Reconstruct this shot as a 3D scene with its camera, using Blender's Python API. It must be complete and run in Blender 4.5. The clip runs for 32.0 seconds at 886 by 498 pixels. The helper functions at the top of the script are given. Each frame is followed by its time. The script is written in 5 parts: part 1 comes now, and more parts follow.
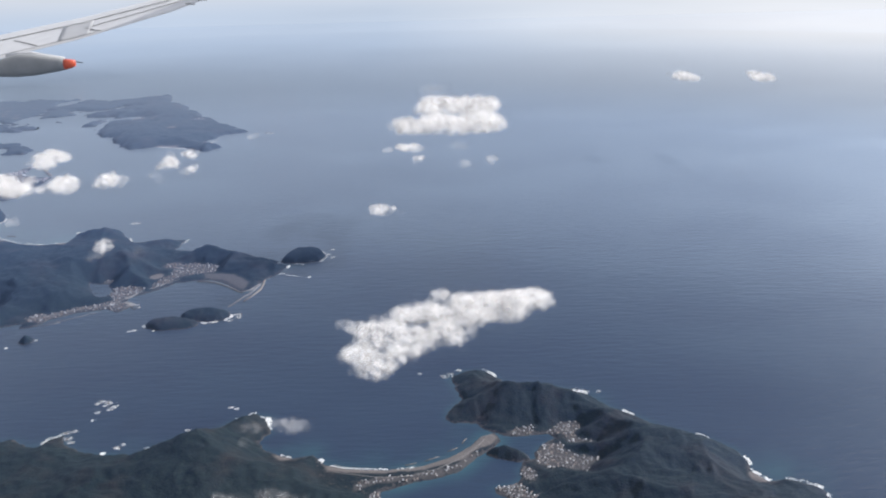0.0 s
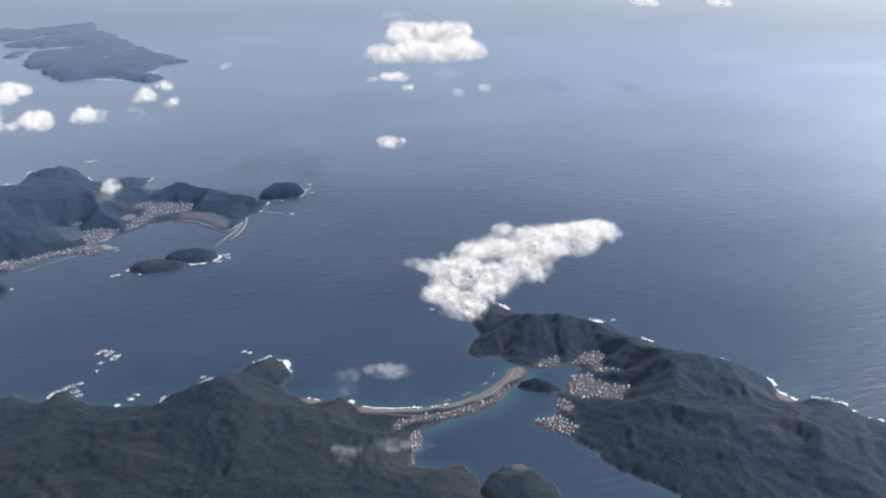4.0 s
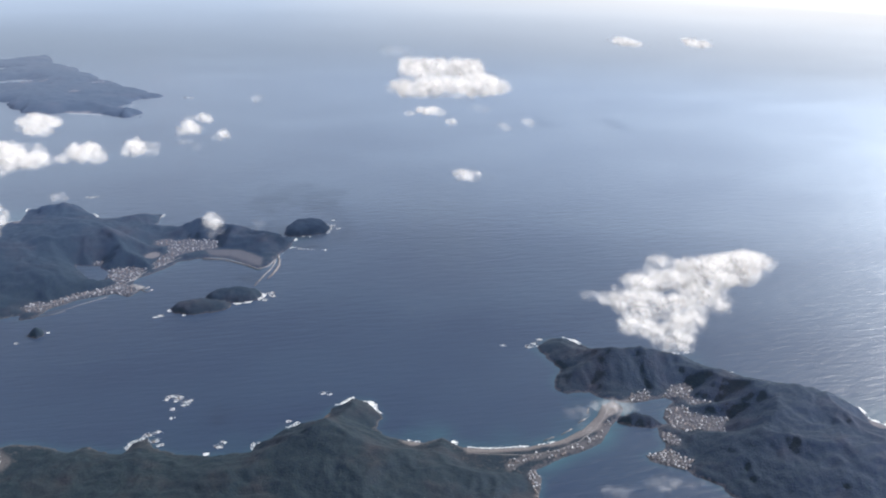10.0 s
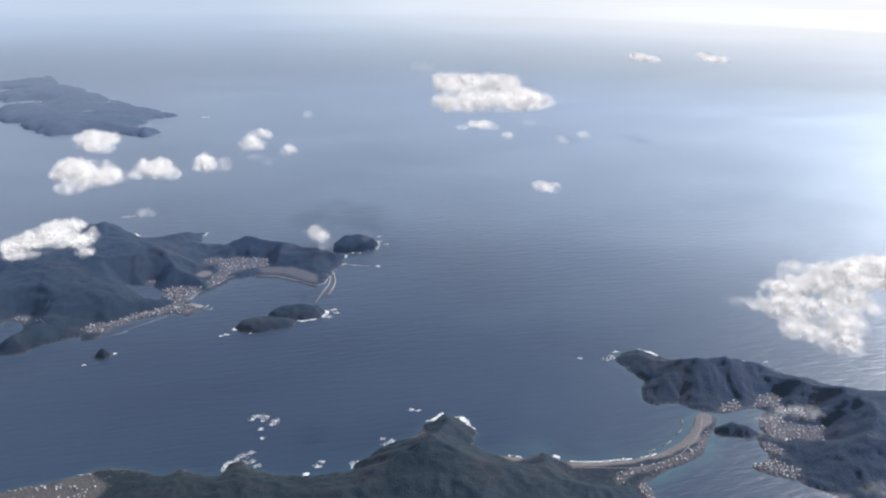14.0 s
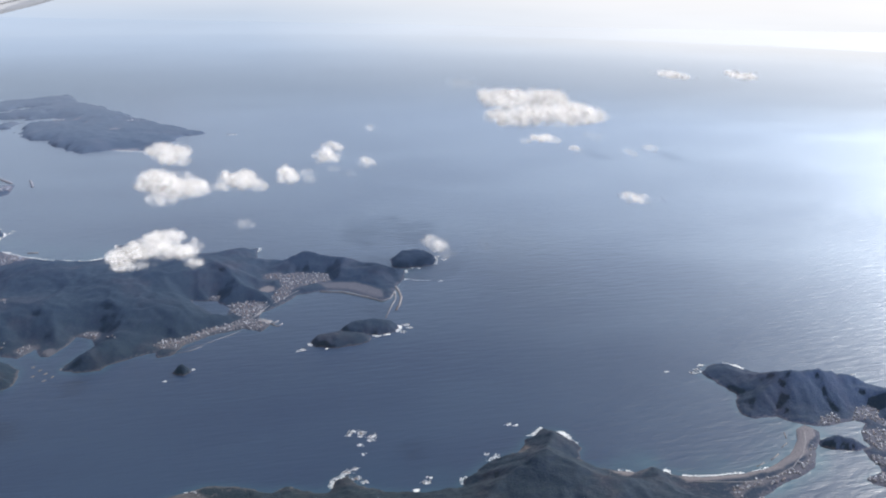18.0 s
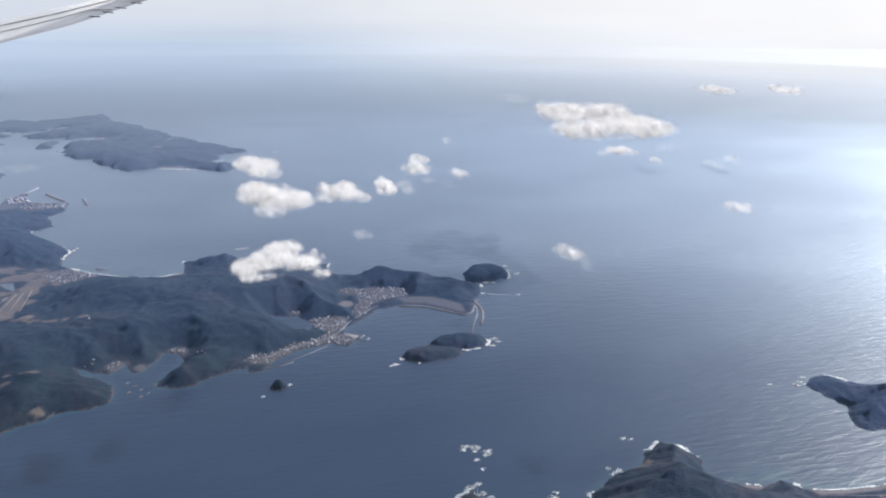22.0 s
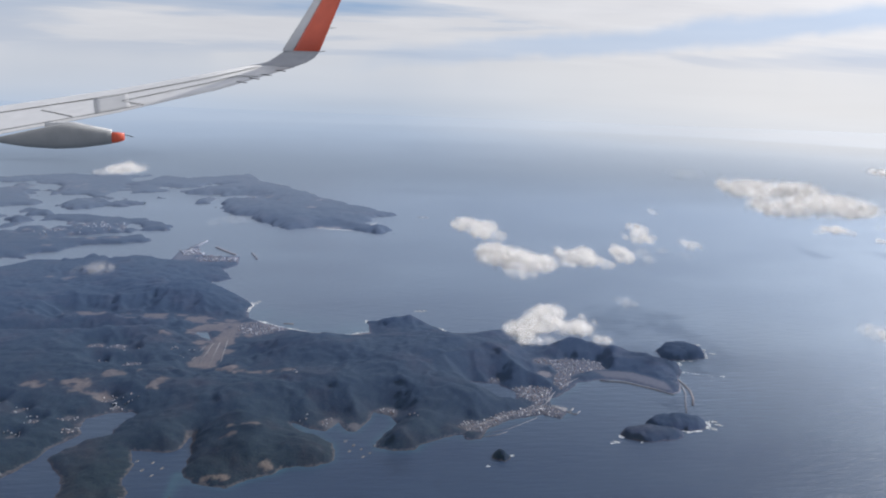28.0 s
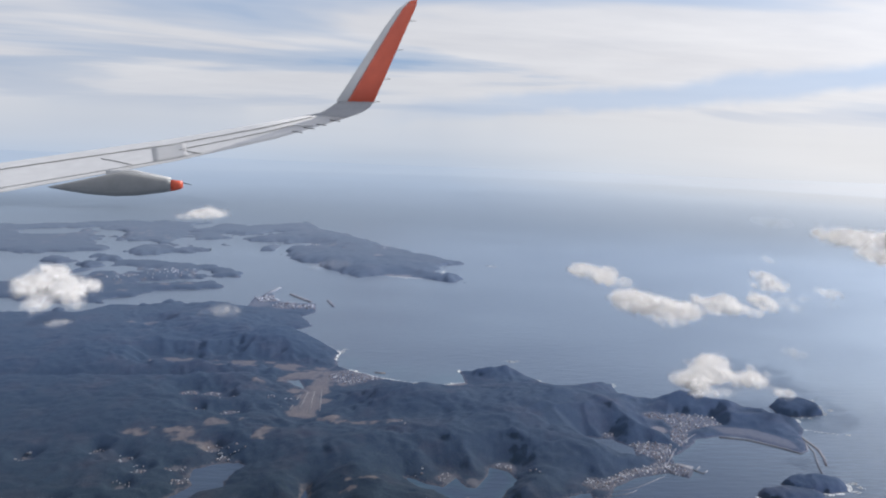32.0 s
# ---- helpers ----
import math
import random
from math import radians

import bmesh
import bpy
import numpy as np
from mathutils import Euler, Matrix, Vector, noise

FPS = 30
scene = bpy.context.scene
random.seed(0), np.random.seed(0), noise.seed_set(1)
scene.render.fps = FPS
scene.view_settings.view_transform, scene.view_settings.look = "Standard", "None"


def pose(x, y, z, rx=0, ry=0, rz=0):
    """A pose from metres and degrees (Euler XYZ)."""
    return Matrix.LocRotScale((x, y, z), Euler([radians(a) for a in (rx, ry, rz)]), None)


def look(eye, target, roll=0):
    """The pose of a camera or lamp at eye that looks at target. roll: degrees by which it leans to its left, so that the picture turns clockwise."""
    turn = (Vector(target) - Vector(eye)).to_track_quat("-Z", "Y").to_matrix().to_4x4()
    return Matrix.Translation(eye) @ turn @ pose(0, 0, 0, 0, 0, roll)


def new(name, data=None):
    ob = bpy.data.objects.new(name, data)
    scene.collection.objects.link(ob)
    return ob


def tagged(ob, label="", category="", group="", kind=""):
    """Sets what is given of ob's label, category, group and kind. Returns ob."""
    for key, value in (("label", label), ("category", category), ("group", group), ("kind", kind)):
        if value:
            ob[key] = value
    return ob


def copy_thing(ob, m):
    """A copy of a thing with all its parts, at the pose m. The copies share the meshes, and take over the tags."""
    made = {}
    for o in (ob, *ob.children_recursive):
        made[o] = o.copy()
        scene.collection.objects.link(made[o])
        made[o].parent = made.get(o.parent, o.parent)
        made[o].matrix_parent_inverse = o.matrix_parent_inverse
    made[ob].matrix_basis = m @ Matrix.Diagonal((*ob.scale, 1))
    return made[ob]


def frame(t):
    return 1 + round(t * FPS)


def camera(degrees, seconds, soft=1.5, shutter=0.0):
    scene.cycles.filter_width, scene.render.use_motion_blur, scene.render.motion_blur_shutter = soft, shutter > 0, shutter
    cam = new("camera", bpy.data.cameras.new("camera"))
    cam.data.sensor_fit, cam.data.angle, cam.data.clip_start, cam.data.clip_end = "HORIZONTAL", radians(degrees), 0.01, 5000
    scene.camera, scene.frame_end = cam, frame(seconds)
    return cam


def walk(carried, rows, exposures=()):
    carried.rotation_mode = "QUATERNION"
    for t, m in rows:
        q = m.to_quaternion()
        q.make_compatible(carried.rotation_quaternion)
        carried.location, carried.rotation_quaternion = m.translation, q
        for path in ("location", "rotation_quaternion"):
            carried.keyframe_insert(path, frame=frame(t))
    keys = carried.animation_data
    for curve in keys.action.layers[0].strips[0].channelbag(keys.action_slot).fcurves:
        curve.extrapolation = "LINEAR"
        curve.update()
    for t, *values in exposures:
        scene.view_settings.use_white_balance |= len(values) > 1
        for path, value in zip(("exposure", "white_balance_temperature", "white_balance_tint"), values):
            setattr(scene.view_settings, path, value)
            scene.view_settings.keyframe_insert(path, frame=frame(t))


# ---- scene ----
cam = camera(56.4, 32.0, soft=2.1)
PATH = [
    (0, (-13.836, 3.292, 390.788), (-13.826, 5.174, 390.111), -1.5),
    (0.5, (-24.050, 6.783, 390.174), (-23.991, 8.665, 389.499), -1.1),
    (1, (-34.563, 10.123, 389.633), (-34.565, 12.009, 388.969), -2.2),
    (1.5, (-45.337, 13.335, 389.147), (-45.398, 15.215, 388.467), -2.7),
    (2, (-56.336, 16.441, 388.698), (-56.356, 18.317, 388.005), -4.1),
    (2.5, (-67.525, 19.462, 388.270), (-67.472, 21.307, 387.501), -3.0),
    (4.5, (-113.587, 31.022, 386.492), (-113.351, 32.824, 385.658), 0.1),
    (5, (-125.301, 33.853, 385.978), (-125.038, 35.662, 385.168), 1.1),
    (5.5, (-137.051, 36.684, 385.419), (-136.872, 38.511, 384.625), 1.4),
    (6, (-148.818, 39.524, 384.810), (-148.685, 41.367, 384.043), -0.6),
    (6.5, (-160.585, 42.382, 384.144), (-160.428, 44.228, 383.391), 0.0),
    (7, (-172.338, 45.264, 383.419), (-172.118, 47.107, 382.674), -1.1),
    (7.5, (-184.065, 48.177, 382.632), (-183.766, 50.014, 381.900), -0.7),
    (8, (-195.753, 51.125, 381.780), (-195.360, 52.944, 381.049), -1.1),
    (8.5, (-207.394, 54.112, 380.864), (-206.923, 55.912, 380.131), -0.2),
    (9, (-218.978, 57.141, 379.883), (-218.529, 58.943, 379.140), 0.9),
    (9.5, (-230.500, 60.214, 378.837), (-230.100, 62.026, 378.091), 0.7),
    (10, (-241.954, 63.332, 377.729), (-241.555, 65.143, 376.980), 1.1),
    (10.5, (-253.337, 66.497, 376.561), (-252.929, 68.304, 375.807), 0.9),
    (11, (-264.644, 69.707, 375.335), (-264.203, 71.510, 374.591), 0.2),
    (11.5, (-275.874, 72.962, 374.055), (-275.436, 74.770, 373.322), -0.0),
    (12, (-287.027, 76.261, 372.725), (-286.589, 78.070, 371.995), -0.0),
    (12.5, (-298.103, 79.601, 371.349), (-297.664, 81.413, 370.624), 0.1),
    (13, (-309.102, 82.982, 369.932), (-308.651, 84.793, 369.213), 0.2),
    (13.5, (-320.027, 86.400, 368.478), (-319.578, 88.215, 367.766), 0.4),
    (14, (-330.880, 89.853, 366.992), (-330.423, 91.669, 366.289), 0.9),
    (14.5, (-341.664, 93.338, 365.481), (-341.211, 95.157, 364.785), 0.5),
    (15, (-352.383, 96.851, 363.950), (-351.999, 98.687, 363.256), 0.3),
    (15.5, (-363.042, 100.389, 362.403), (-362.657, 102.224, 361.707), -0.2),
    (17.5, (-405.162, 114.727, 356.170), (-404.692, 116.556, 355.510), 0.9),
    (18, (-415.590, 118.344, 354.626), (-415.101, 120.169, 353.972), 1.0),
    (18.5, (-425.987, 121.967, 353.096), (-425.484, 123.793, 352.454), 0.9),
    (19, (-436.359, 125.595, 351.585), (-435.889, 127.432, 350.950), 0.1),
    (19.5, (-446.711, 129.226, 350.096), (-446.239, 131.064, 349.464), -0.1),
    (20, (-457.047, 132.860, 348.631), (-456.591, 134.702, 348.000), 0.1),
    (20.5, (-467.373, 136.494, 347.193), (-466.913, 138.337, 346.565), 0.3),
    (21, (-477.691, 140.130, 345.784), (-477.213, 141.969, 345.161), 0.3),
    (21.5, (-488.006, 143.767, 344.404), (-487.521, 145.608, 343.791), 0.5),
    (22, (-498.321, 147.408, 343.054), (-497.834, 149.250, 342.446), 0.6),
    (22.5, (-508.637, 151.053, 341.732), (-508.146, 152.896, 341.132), 0.2),
    (23, (-518.957, 154.706, 340.438), (-518.472, 156.553, 339.844), 0.0),
    (23.5, (-529.281, 158.370, 339.167), (-528.792, 160.218, 338.578), 0.2),
    (24, (-539.609, 162.052, 337.917), (-539.148, 163.909, 337.335), -0.1),
    (24.5, (-549.940, 165.755, 336.682), (-549.478, 167.617, 336.116), -0.4),
    (26.5, (-591.232, 180.950, 331.758), (-590.851, 182.868, 331.337), 1.0),
    (27, (-601.522, 184.894, 330.483), (-601.194, 186.813, 330.023), 2.3),
    (27.5, (-611.782, 188.922, 329.168), (-611.475, 190.848, 328.728), 2.0),
    (28, (-622.004, 193.047, 327.797), (-621.711, 194.975, 327.355), 2.1),
    (28.5, (-632.176, 197.287, 326.355), (-631.884, 199.210, 325.891), 2.7),
    (29, (-642.283, 201.659, 324.823), (-641.970, 203.582, 324.371), 2.6),
    (29.5, (-652.310, 206.184, 323.182), (-652.046, 208.116, 322.741), 2.2),
    (30, (-662.242, 210.882, 321.411), (-662.010, 212.820, 320.973), 1.8),
    (30.5, (-672.058, 215.778, 319.486), (-671.830, 217.718, 319.054), 2.3),
    (31, (-681.737, 220.897, 317.382), (-681.506, 222.836, 316.952), 2.3),
    (31.5, (-691.256, 226.265, 315.071), (-691.028, 228.204, 314.638), 2.0),
    (32, (-700.591, 231.912, 312.525), (-700.368, 233.873, 312.204), 2.2),
]
walk(cam, [(t, look(eye, target, roll)) for t, eye, target, roll in PATH], exposures=[(0, -0.01), (2.5, 0.04), (5, 0.18), (8, 0.18), (12, 0.13), (18, 0.06), (24, -0.03), (27, -0.23), (32, -0.21)])

# ---- sky and sun ----
SUN_AZIMUTH, SUN_HEIGHT = 65.0, 33.0
scene.cycles.transparent_max_bounces = 96


def node(tree, kind, **values):
    """A node with its inputs by name: a value, or a socket to link."""
    n = tree.nodes.new(kind)
    for key, value in values.items():
        if key.startswith("_"):
            continue
        slot = n.inputs[int(key[1:])] if key[0] == "i" and key[1:].isdigit() else n.inputs[key.replace("_", " ")]
        if isinstance(value, bpy.types.NodeSocket):
            tree.links.new(value, slot)
        else:
            slot.default_value = value
    return n


def ramp(tree, fac, stops, easing="LINEAR"):
    n = tree.nodes.new("ShaderNodeValToRGB")
    n.color_ramp.interpolation = easing
    while len(n.color_ramp.elements) < len(stops):
        n.color_ramp.elements.new(0.5)
    for e, (place, colour) in zip(n.color_ramp.elements, stops):
        e.position = place
        e.color = (*colour, 1) if isinstance(colour, tuple) else (colour, colour, colour, 1)
    tree.links.new(fac, n.inputs[0])
    return n.outputs[0]


def mix(tree, fac, a, b, blend="MIX"):
    n = tree.nodes.new("ShaderNodeMixRGB")
    n.blend_type = blend
    for slot, value in zip(n.inputs, (fac, a, b)):
        if isinstance(value, bpy.types.NodeSocket):
            tree.links.new(value, slot)
        else:
            slot.default_value = value if isinstance(value, (int, float)) else (*value, 1)
    return n.outputs[0]


def maths(tree, op, a, b=0.0):
    n = tree.nodes.new("ShaderNodeMath")
    n.operation = op
    for slot, value in zip(n.inputs, (a, b)):
        if isinstance(value, bpy.types.NodeSocket):
            tree.links.new(value, slot)
        else:
            slot.default_value = value
    return n.outputs[0]


def noise_of(t, vector, scale, detail=4.0, rough=0.55):
    return node(t, "ShaderNodeTexNoise", Vector=vector, Scale=scale, Detail=detail, Roughness=rough).outputs["Fac"]


def make_world():
    world = bpy.data.worlds.new("sky")
    scene.world = world
    world.use_nodes = True
    t = world.node_tree
    t.nodes.clear()
    sky = t.nodes.new("ShaderNodeTexSky")
    sky.sky_type, sky.sun_disc = "NISHITA", False
    sky.sun_elevation, sky.sun_rotation = radians(SUN_HEIGHT), radians(SUN_AZIMUTH)
    sky.air_density, sky.dust_density, sky.ozone_density, sky.altitude = 1.0, 2.5, 1.0, 900
    way = t.nodes.new("ShaderNodeTexCoord").outputs["Generated"]
    split = node(t, "ShaderNodeSeparateXYZ", Vector=way)
    x, y, z = split.outputs
    up = maths(t, "ADD", maths(t, "MAXIMUM", z, 0.0), 0.10)
    flat = node(t, "ShaderNodeCombineXYZ", X=maths(t, "DIVIDE", x, up), Y=maths(t, "DIVIDE", y, up), Z=0.0).outputs[0]
    turned = node(t, "ShaderNodeMapping", Vector=flat, Rotation=(0, 0, radians(-18)), Scale=(0.27, 0.46, 1.0), Location=(0.35, 2.28, 0)).outputs[0]
    veil = node(t, "ShaderNodeTexNoise", Vector=turned, Scale=0.75, Detail=5.0, Roughness=0.52, Distortion=0.45).outputs["Fac"]
    veil = ramp(t, veil, ((0.34, 0.0), (0.41, 0.40), (0.50, 0.92), (0.75, 1.0)), "EASE")
    streaks = node(t, "ShaderNodeTexNoise", Vector=turned, Scale=2.6, Detail=5.0, Roughness=0.6, Distortion=0.2).outputs["Fac"]
    white = mix(t, ramp(t, streaks, ((0.3, 0.0), (0.7, 1.0))), (8.3, 8.2, 8.5), (9.9, 9.7, 9.8))
    clouded = mix(t, maths(t, "MULTIPLY", veil, 0.9), mix(t, 0.75, sky.outputs[0], (3.3, 5.1, 8.4)), white)
    aside = maths(t, "DIVIDE", x, maths(t, "MAXIMUM", y, 0.05))
    wave = maths(t, "MULTIPLY", maths(t, "SUBTRACT", noise_of(t, way, 7.0, 4.0), 0.5), 0.05)
    lie = maths(t, "ADD", maths(t, "SUBTRACT", z, maths(t, "MULTIPLY", aside, 0.098)), maths(t, "ADD", wave, 0.004))
    gap = ramp(t, maths(t, "ADD", maths(t, "MULTIPLY", lie, 14.0), 0.5), ((0.22, 0.0), (0.42, 0.75), (0.56, 0.75), (0.78, 0.0)), "EASE")
    gap = maths(t, "MULTIPLY", gap, ramp(t, maths(t, "ADD", aside, 0.2), ((0.15, 0.0), (0.5, 1.0)), "EASE"))
    bank = ramp(t, maths(t, "MULTIPLY", maths(t, "ADD", z, 0.15), 2.0), ((0.0, 1.0), (0.18, 1.0), (0.27, 0.8), (0.34, 0.25), (0.42, 0.0)), "EASE")
    low = ramp(t, maths(t, "MULTIPLY", maths(t, "ADD", z, 0.09), 10.0), ((0.0, 0.0), (0.22, 0.0), (0.55, 1.0)), "EASE")
    hazed = mix(t, bank, clouded, mix(t, low, (6.0, 6.8, 8.0), (8.6, 8.6, 8.8)))
    hazed = mix(t, gap, hazed, (5.3, 6.7, 9.0))
    sa, se = radians(SUN_AZIMUTH), radians(SUN_HEIGHT)
    near = node(t, "ShaderNodeVectorMath", i0=way, i1=(math.sin(sa) * math.cos(se), math.cos(sa) * math.cos(se), math.sin(se)))
    near.operation = "DOT_PRODUCT"
    glare = maths(t, "ADD", maths(t, "MULTIPLY", maths(t, "POWER", maths(t, "MAXIMUM", near.outputs["Value"], 0.0), 5.0), 0.85), 0.88)
    hazed = node(t, "ShaderNodeVectorMath", i0=hazed, i1=glare)
    hazed.operation = "MULTIPLY"
    hazed = hazed.outputs[0]
    back = node(t, "ShaderNodeBackground", Color=hazed, Strength=0.108)
    t.links.new(back.outputs[0], t.nodes.new("ShaderNodeOutputWorld").inputs[0])


make_world()
a, e = radians(SUN_AZIMUTH), radians(SUN_HEIGHT)
TO_SUN = Vector((math.sin(a) * math.cos(e), math.cos(a) * math.cos(e), math.sin(e)))
sun = new("sun", bpy.data.lights.new("sun", "SUN"))
sun.data.energy, sun.data.angle, sun.data.color = 5.0, radians(0.53), (1.0, 0.94, 0.87)
sun.matrix_world = look(TO_SUN * 900, (0, 0, 0))


# ---- materials ----
def surface(name, rough=0.8):
    """A material with a Principled surface: the material, its tree and the shader."""
    m = bpy.data.materials.new(name)
    m.use_nodes = True
    p = m.node_tree.nodes["Principled BSDF"]
    p.inputs["Roughness"].default_value = rough
    return m, m.node_tree, p


def place_of(t):
    return t.nodes.new("ShaderNodeTexCoord").outputs["Object"]


def cover(t, name):
    n = t.nodes.new("ShaderNodeAttribute")
    n.attribute_name = name
    return n.outputs["Fac"]


def bump(t, p, height, strength, distance):
    n = node(t, "ShaderNodeBump", Strength=strength, Distance=distance, Height=height)
    t.links.new(n.outputs[0], p.inputs["Normal"])


def painted_haze(t, p):
    """Aerial haze put into the colour: a blue gloss that grows towards low viewing angles."""
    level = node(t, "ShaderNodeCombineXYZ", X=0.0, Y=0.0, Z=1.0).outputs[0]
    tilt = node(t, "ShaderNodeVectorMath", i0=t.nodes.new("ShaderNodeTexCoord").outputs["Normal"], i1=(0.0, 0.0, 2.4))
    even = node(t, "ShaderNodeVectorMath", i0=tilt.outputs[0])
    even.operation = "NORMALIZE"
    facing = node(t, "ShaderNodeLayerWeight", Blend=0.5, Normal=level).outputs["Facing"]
    # Bluer near and paler far: the haze tones, set by viewing angle.
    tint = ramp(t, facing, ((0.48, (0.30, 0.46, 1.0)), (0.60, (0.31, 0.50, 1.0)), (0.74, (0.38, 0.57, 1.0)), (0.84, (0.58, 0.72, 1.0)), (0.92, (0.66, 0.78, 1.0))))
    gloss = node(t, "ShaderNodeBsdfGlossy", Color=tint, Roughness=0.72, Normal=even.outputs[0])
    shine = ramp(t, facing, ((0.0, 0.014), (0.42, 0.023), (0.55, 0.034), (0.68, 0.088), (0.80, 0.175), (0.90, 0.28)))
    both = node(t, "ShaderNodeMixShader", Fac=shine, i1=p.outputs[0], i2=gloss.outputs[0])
    t.links.new(both.outputs[0], t.nodes["Material Output"].inputs[0])


def make_sea():
    m, t, p = surface("sea_water", 0.30)
    at = place_of(t)
    swell = node(t, "ShaderNodeMapping", Vector=at, Rotation=(0, 0, radians(24)), Scale=(0.035, 0.17, 0.05)).outputs[0]
    waves = noise_of(t, swell, 1.0, 4.0, 0.6)
    chop = noise_of(t, at, 0.55, 3.0)
    slicks = noise_of(t, node(t, "ShaderNodeMapping", Vector=at, Scale=(0.9, 1.6, 1)).outputs[0], 0.0035, 4.0, 0.6)
    deep = mix(t, ramp(t, slicks, ((0.35, 0.0), (0.65, 1.0))), (0.006, 0.018, 0.050), (0.010, 0.026, 0.060))
    green = mix(t, ramp(t, cover(t, "shallow"), ((0.0, 0.0), (1.0, 1.0)), "EASE"), deep, (0.032, 0.115, 0.135))
    t.links.new(green, p.inputs["Base Color"])
    p.inputs["Specular IOR Level"].default_value = 0.0
    p.inputs["Roughness"].default_value = 0.6
    height = maths(t, "ADD", maths(t, "MULTIPLY", waves, 3.0), maths(t, "MULTIPLY", chop, 0.35))
    ripple = node(t, "ShaderNodeBump", Strength=0.28, Distance=1.0, Height=height)
    gloss = node(t, "ShaderNodeBsdfGlossy", Color=(0.76, 0.875, 1.0, 1), Roughness=ramp(t, slicks, ((0.3, 0.39), (0.7, 0.46))), Normal=ripple.outputs[0])
    facing = node(t, "ShaderNodeLayerWeight", Blend=0.5, Normal=node(t, "ShaderNodeBump", Strength=0.10, Distance=1.0, Height=height).outputs[0]).outputs["Facing"]
    shine = ramp(t, facing, ((0.0, 0.02), (0.42, 0.03), (0.54, 0.066), (0.63, 0.145), (0.72, 0.335), (0.82, 0.46), (0.89, 0.58), (0.94, 0.70)))
    both = node(t, "ShaderNodeMixShader", Fac=shine, i1=p.outputs[0], i2=gloss.outputs[0])
    glitter = node(t, "ShaderNodeBsdfGlossy", Color=(1.0, 0.96, 0.93, 1), Roughness=0.35, Normal=node(t, "ShaderNodeBump", Strength=0.5, Distance=1.0, Height=height).outputs[0])
    whole = node(t, "ShaderNodeMixShader", Fac=0.028, i1=both.outputs[0], i2=glitter.outputs[0])
    t.links.new(whole.outputs[0], t.nodes["Material Output"].inputs[0])
    return m


def make_land():
    """Evergreen woods, with bare sand, fields, town ground and rock at the waterline."""
    m, t, p = surface("wooded_land", 0.85)
    at = place_of(t)
    crowns = node(t, "ShaderNodeTexVoronoi", Vector=at, Scale=0.6)
    patches = noise_of(t, at, 0.020, 6.0, 0.62)
    stands = noise_of(t, at, 0.075, 5.0, 0.65)
    fine = noise_of(t, at, 0.35, 5.0, 0.7)
    dark = mix(t, ramp(t, fine, ((0.35, 0.0), (0.68, 1.0))), (0.003, 0.008, 0.009), (0.012, 0.023, 0.016))
    warm = mix(t, ramp(t, fine, ((0.35, 0.0), (0.68, 1.0))), (0.018, 0.017, 0.013), (0.036, 0.031, 0.023))
    woods = mix(t, ramp(t, patches, ((0.49, 0.0), (0.66, 0.85))), dark, warm)
    woods = mix(t, ramp(t, stands, ((0.42, 0.0), (0.62, 0.65))), woods, (0.012, 0.020, 0.017))
    woods = mix(t, ramp(t, crowns.outputs["Color"], ((0.3, 0.0), (1.0, 0.45))), woods, (0.022, 0.028, 0.022))
    sand = mix(t, fine, (0.085, 0.078, 0.072), (0.165, 0.15, 0.135))
    plots = node(t, "ShaderNodeTexVoronoi", Vector=at, Scale=0.09)
    field = mix(t, plots.outputs["Color"], (0.07, 0.055, 0.043), (0.15, 0.115, 0.09))
    field = mix(t, noise_of(t, at, 0.5, 3.0), field, (0.075, 0.072, 0.055))
    town = mix(t, noise_of(t, at, 0.5, 3.0), (0.035, 0.036, 0.034), (0.10, 0.094, 0.085))
    rock = mix(t, fine, (0.03, 0.028, 0.026), (0.10, 0.09, 0.08))
    ground = mix(t, cover(t, "field"), woods, field)
    ground = mix(t, cover(t, "town"), ground, town)
    ground = mix(t, cover(t, "sand"), ground, sand)
    edge = maths(t, "SUBTRACT", node(t, "ShaderNodeSeparateXYZ", Vector=at).outputs[2], maths(t, "MULTIPLY", ramp(t, fine, ((0.35, 0.0), (0.75, 1.0))), 2.6))
    wild = maths(t, "SUBTRACT", 1.0, maths(t, "MAXIMUM", cover(t, "sand"), cover(t, "town")))
    ground = mix(t, maths(t, "MULTIPLY", wild, ramp(t, maths(t, "ADD", edge, 0.5), ((0.0, 0.8), (0.6, 0.0)))), ground, rock)
    t.links.new(ground, p.inputs["Base Color"])
    p.inputs["Specular IOR Level"].default_value = 0.1
    bump(t, p, maths(t, "ADD", maths(t, "MULTIPLY", crowns.outputs["Distance"], -0.9), fine), 0.55, 0.9)
    painted_haze(t, p)
    return m


def make_plain(name, low, high, rough, scale, metal=0.0, spec=0.5, hazy=False):
    m, t, p = surface(name, rough)
    n = noise_of(t, place_of(t), scale, 5.0, 0.6)
    t.links.new(mix(t, ramp(t, n, ((0.3, 0.0), (0.7, 1.0))), low, high), p.inputs["Base Color"])
    p.inputs["Metallic"].default_value = metal
    p.inputs["Specular IOR Level"].default_value = spec
    bump(t, p, n, 0.15, 0.2)
    if hazy:
        painted_haze(t, p)
    return m


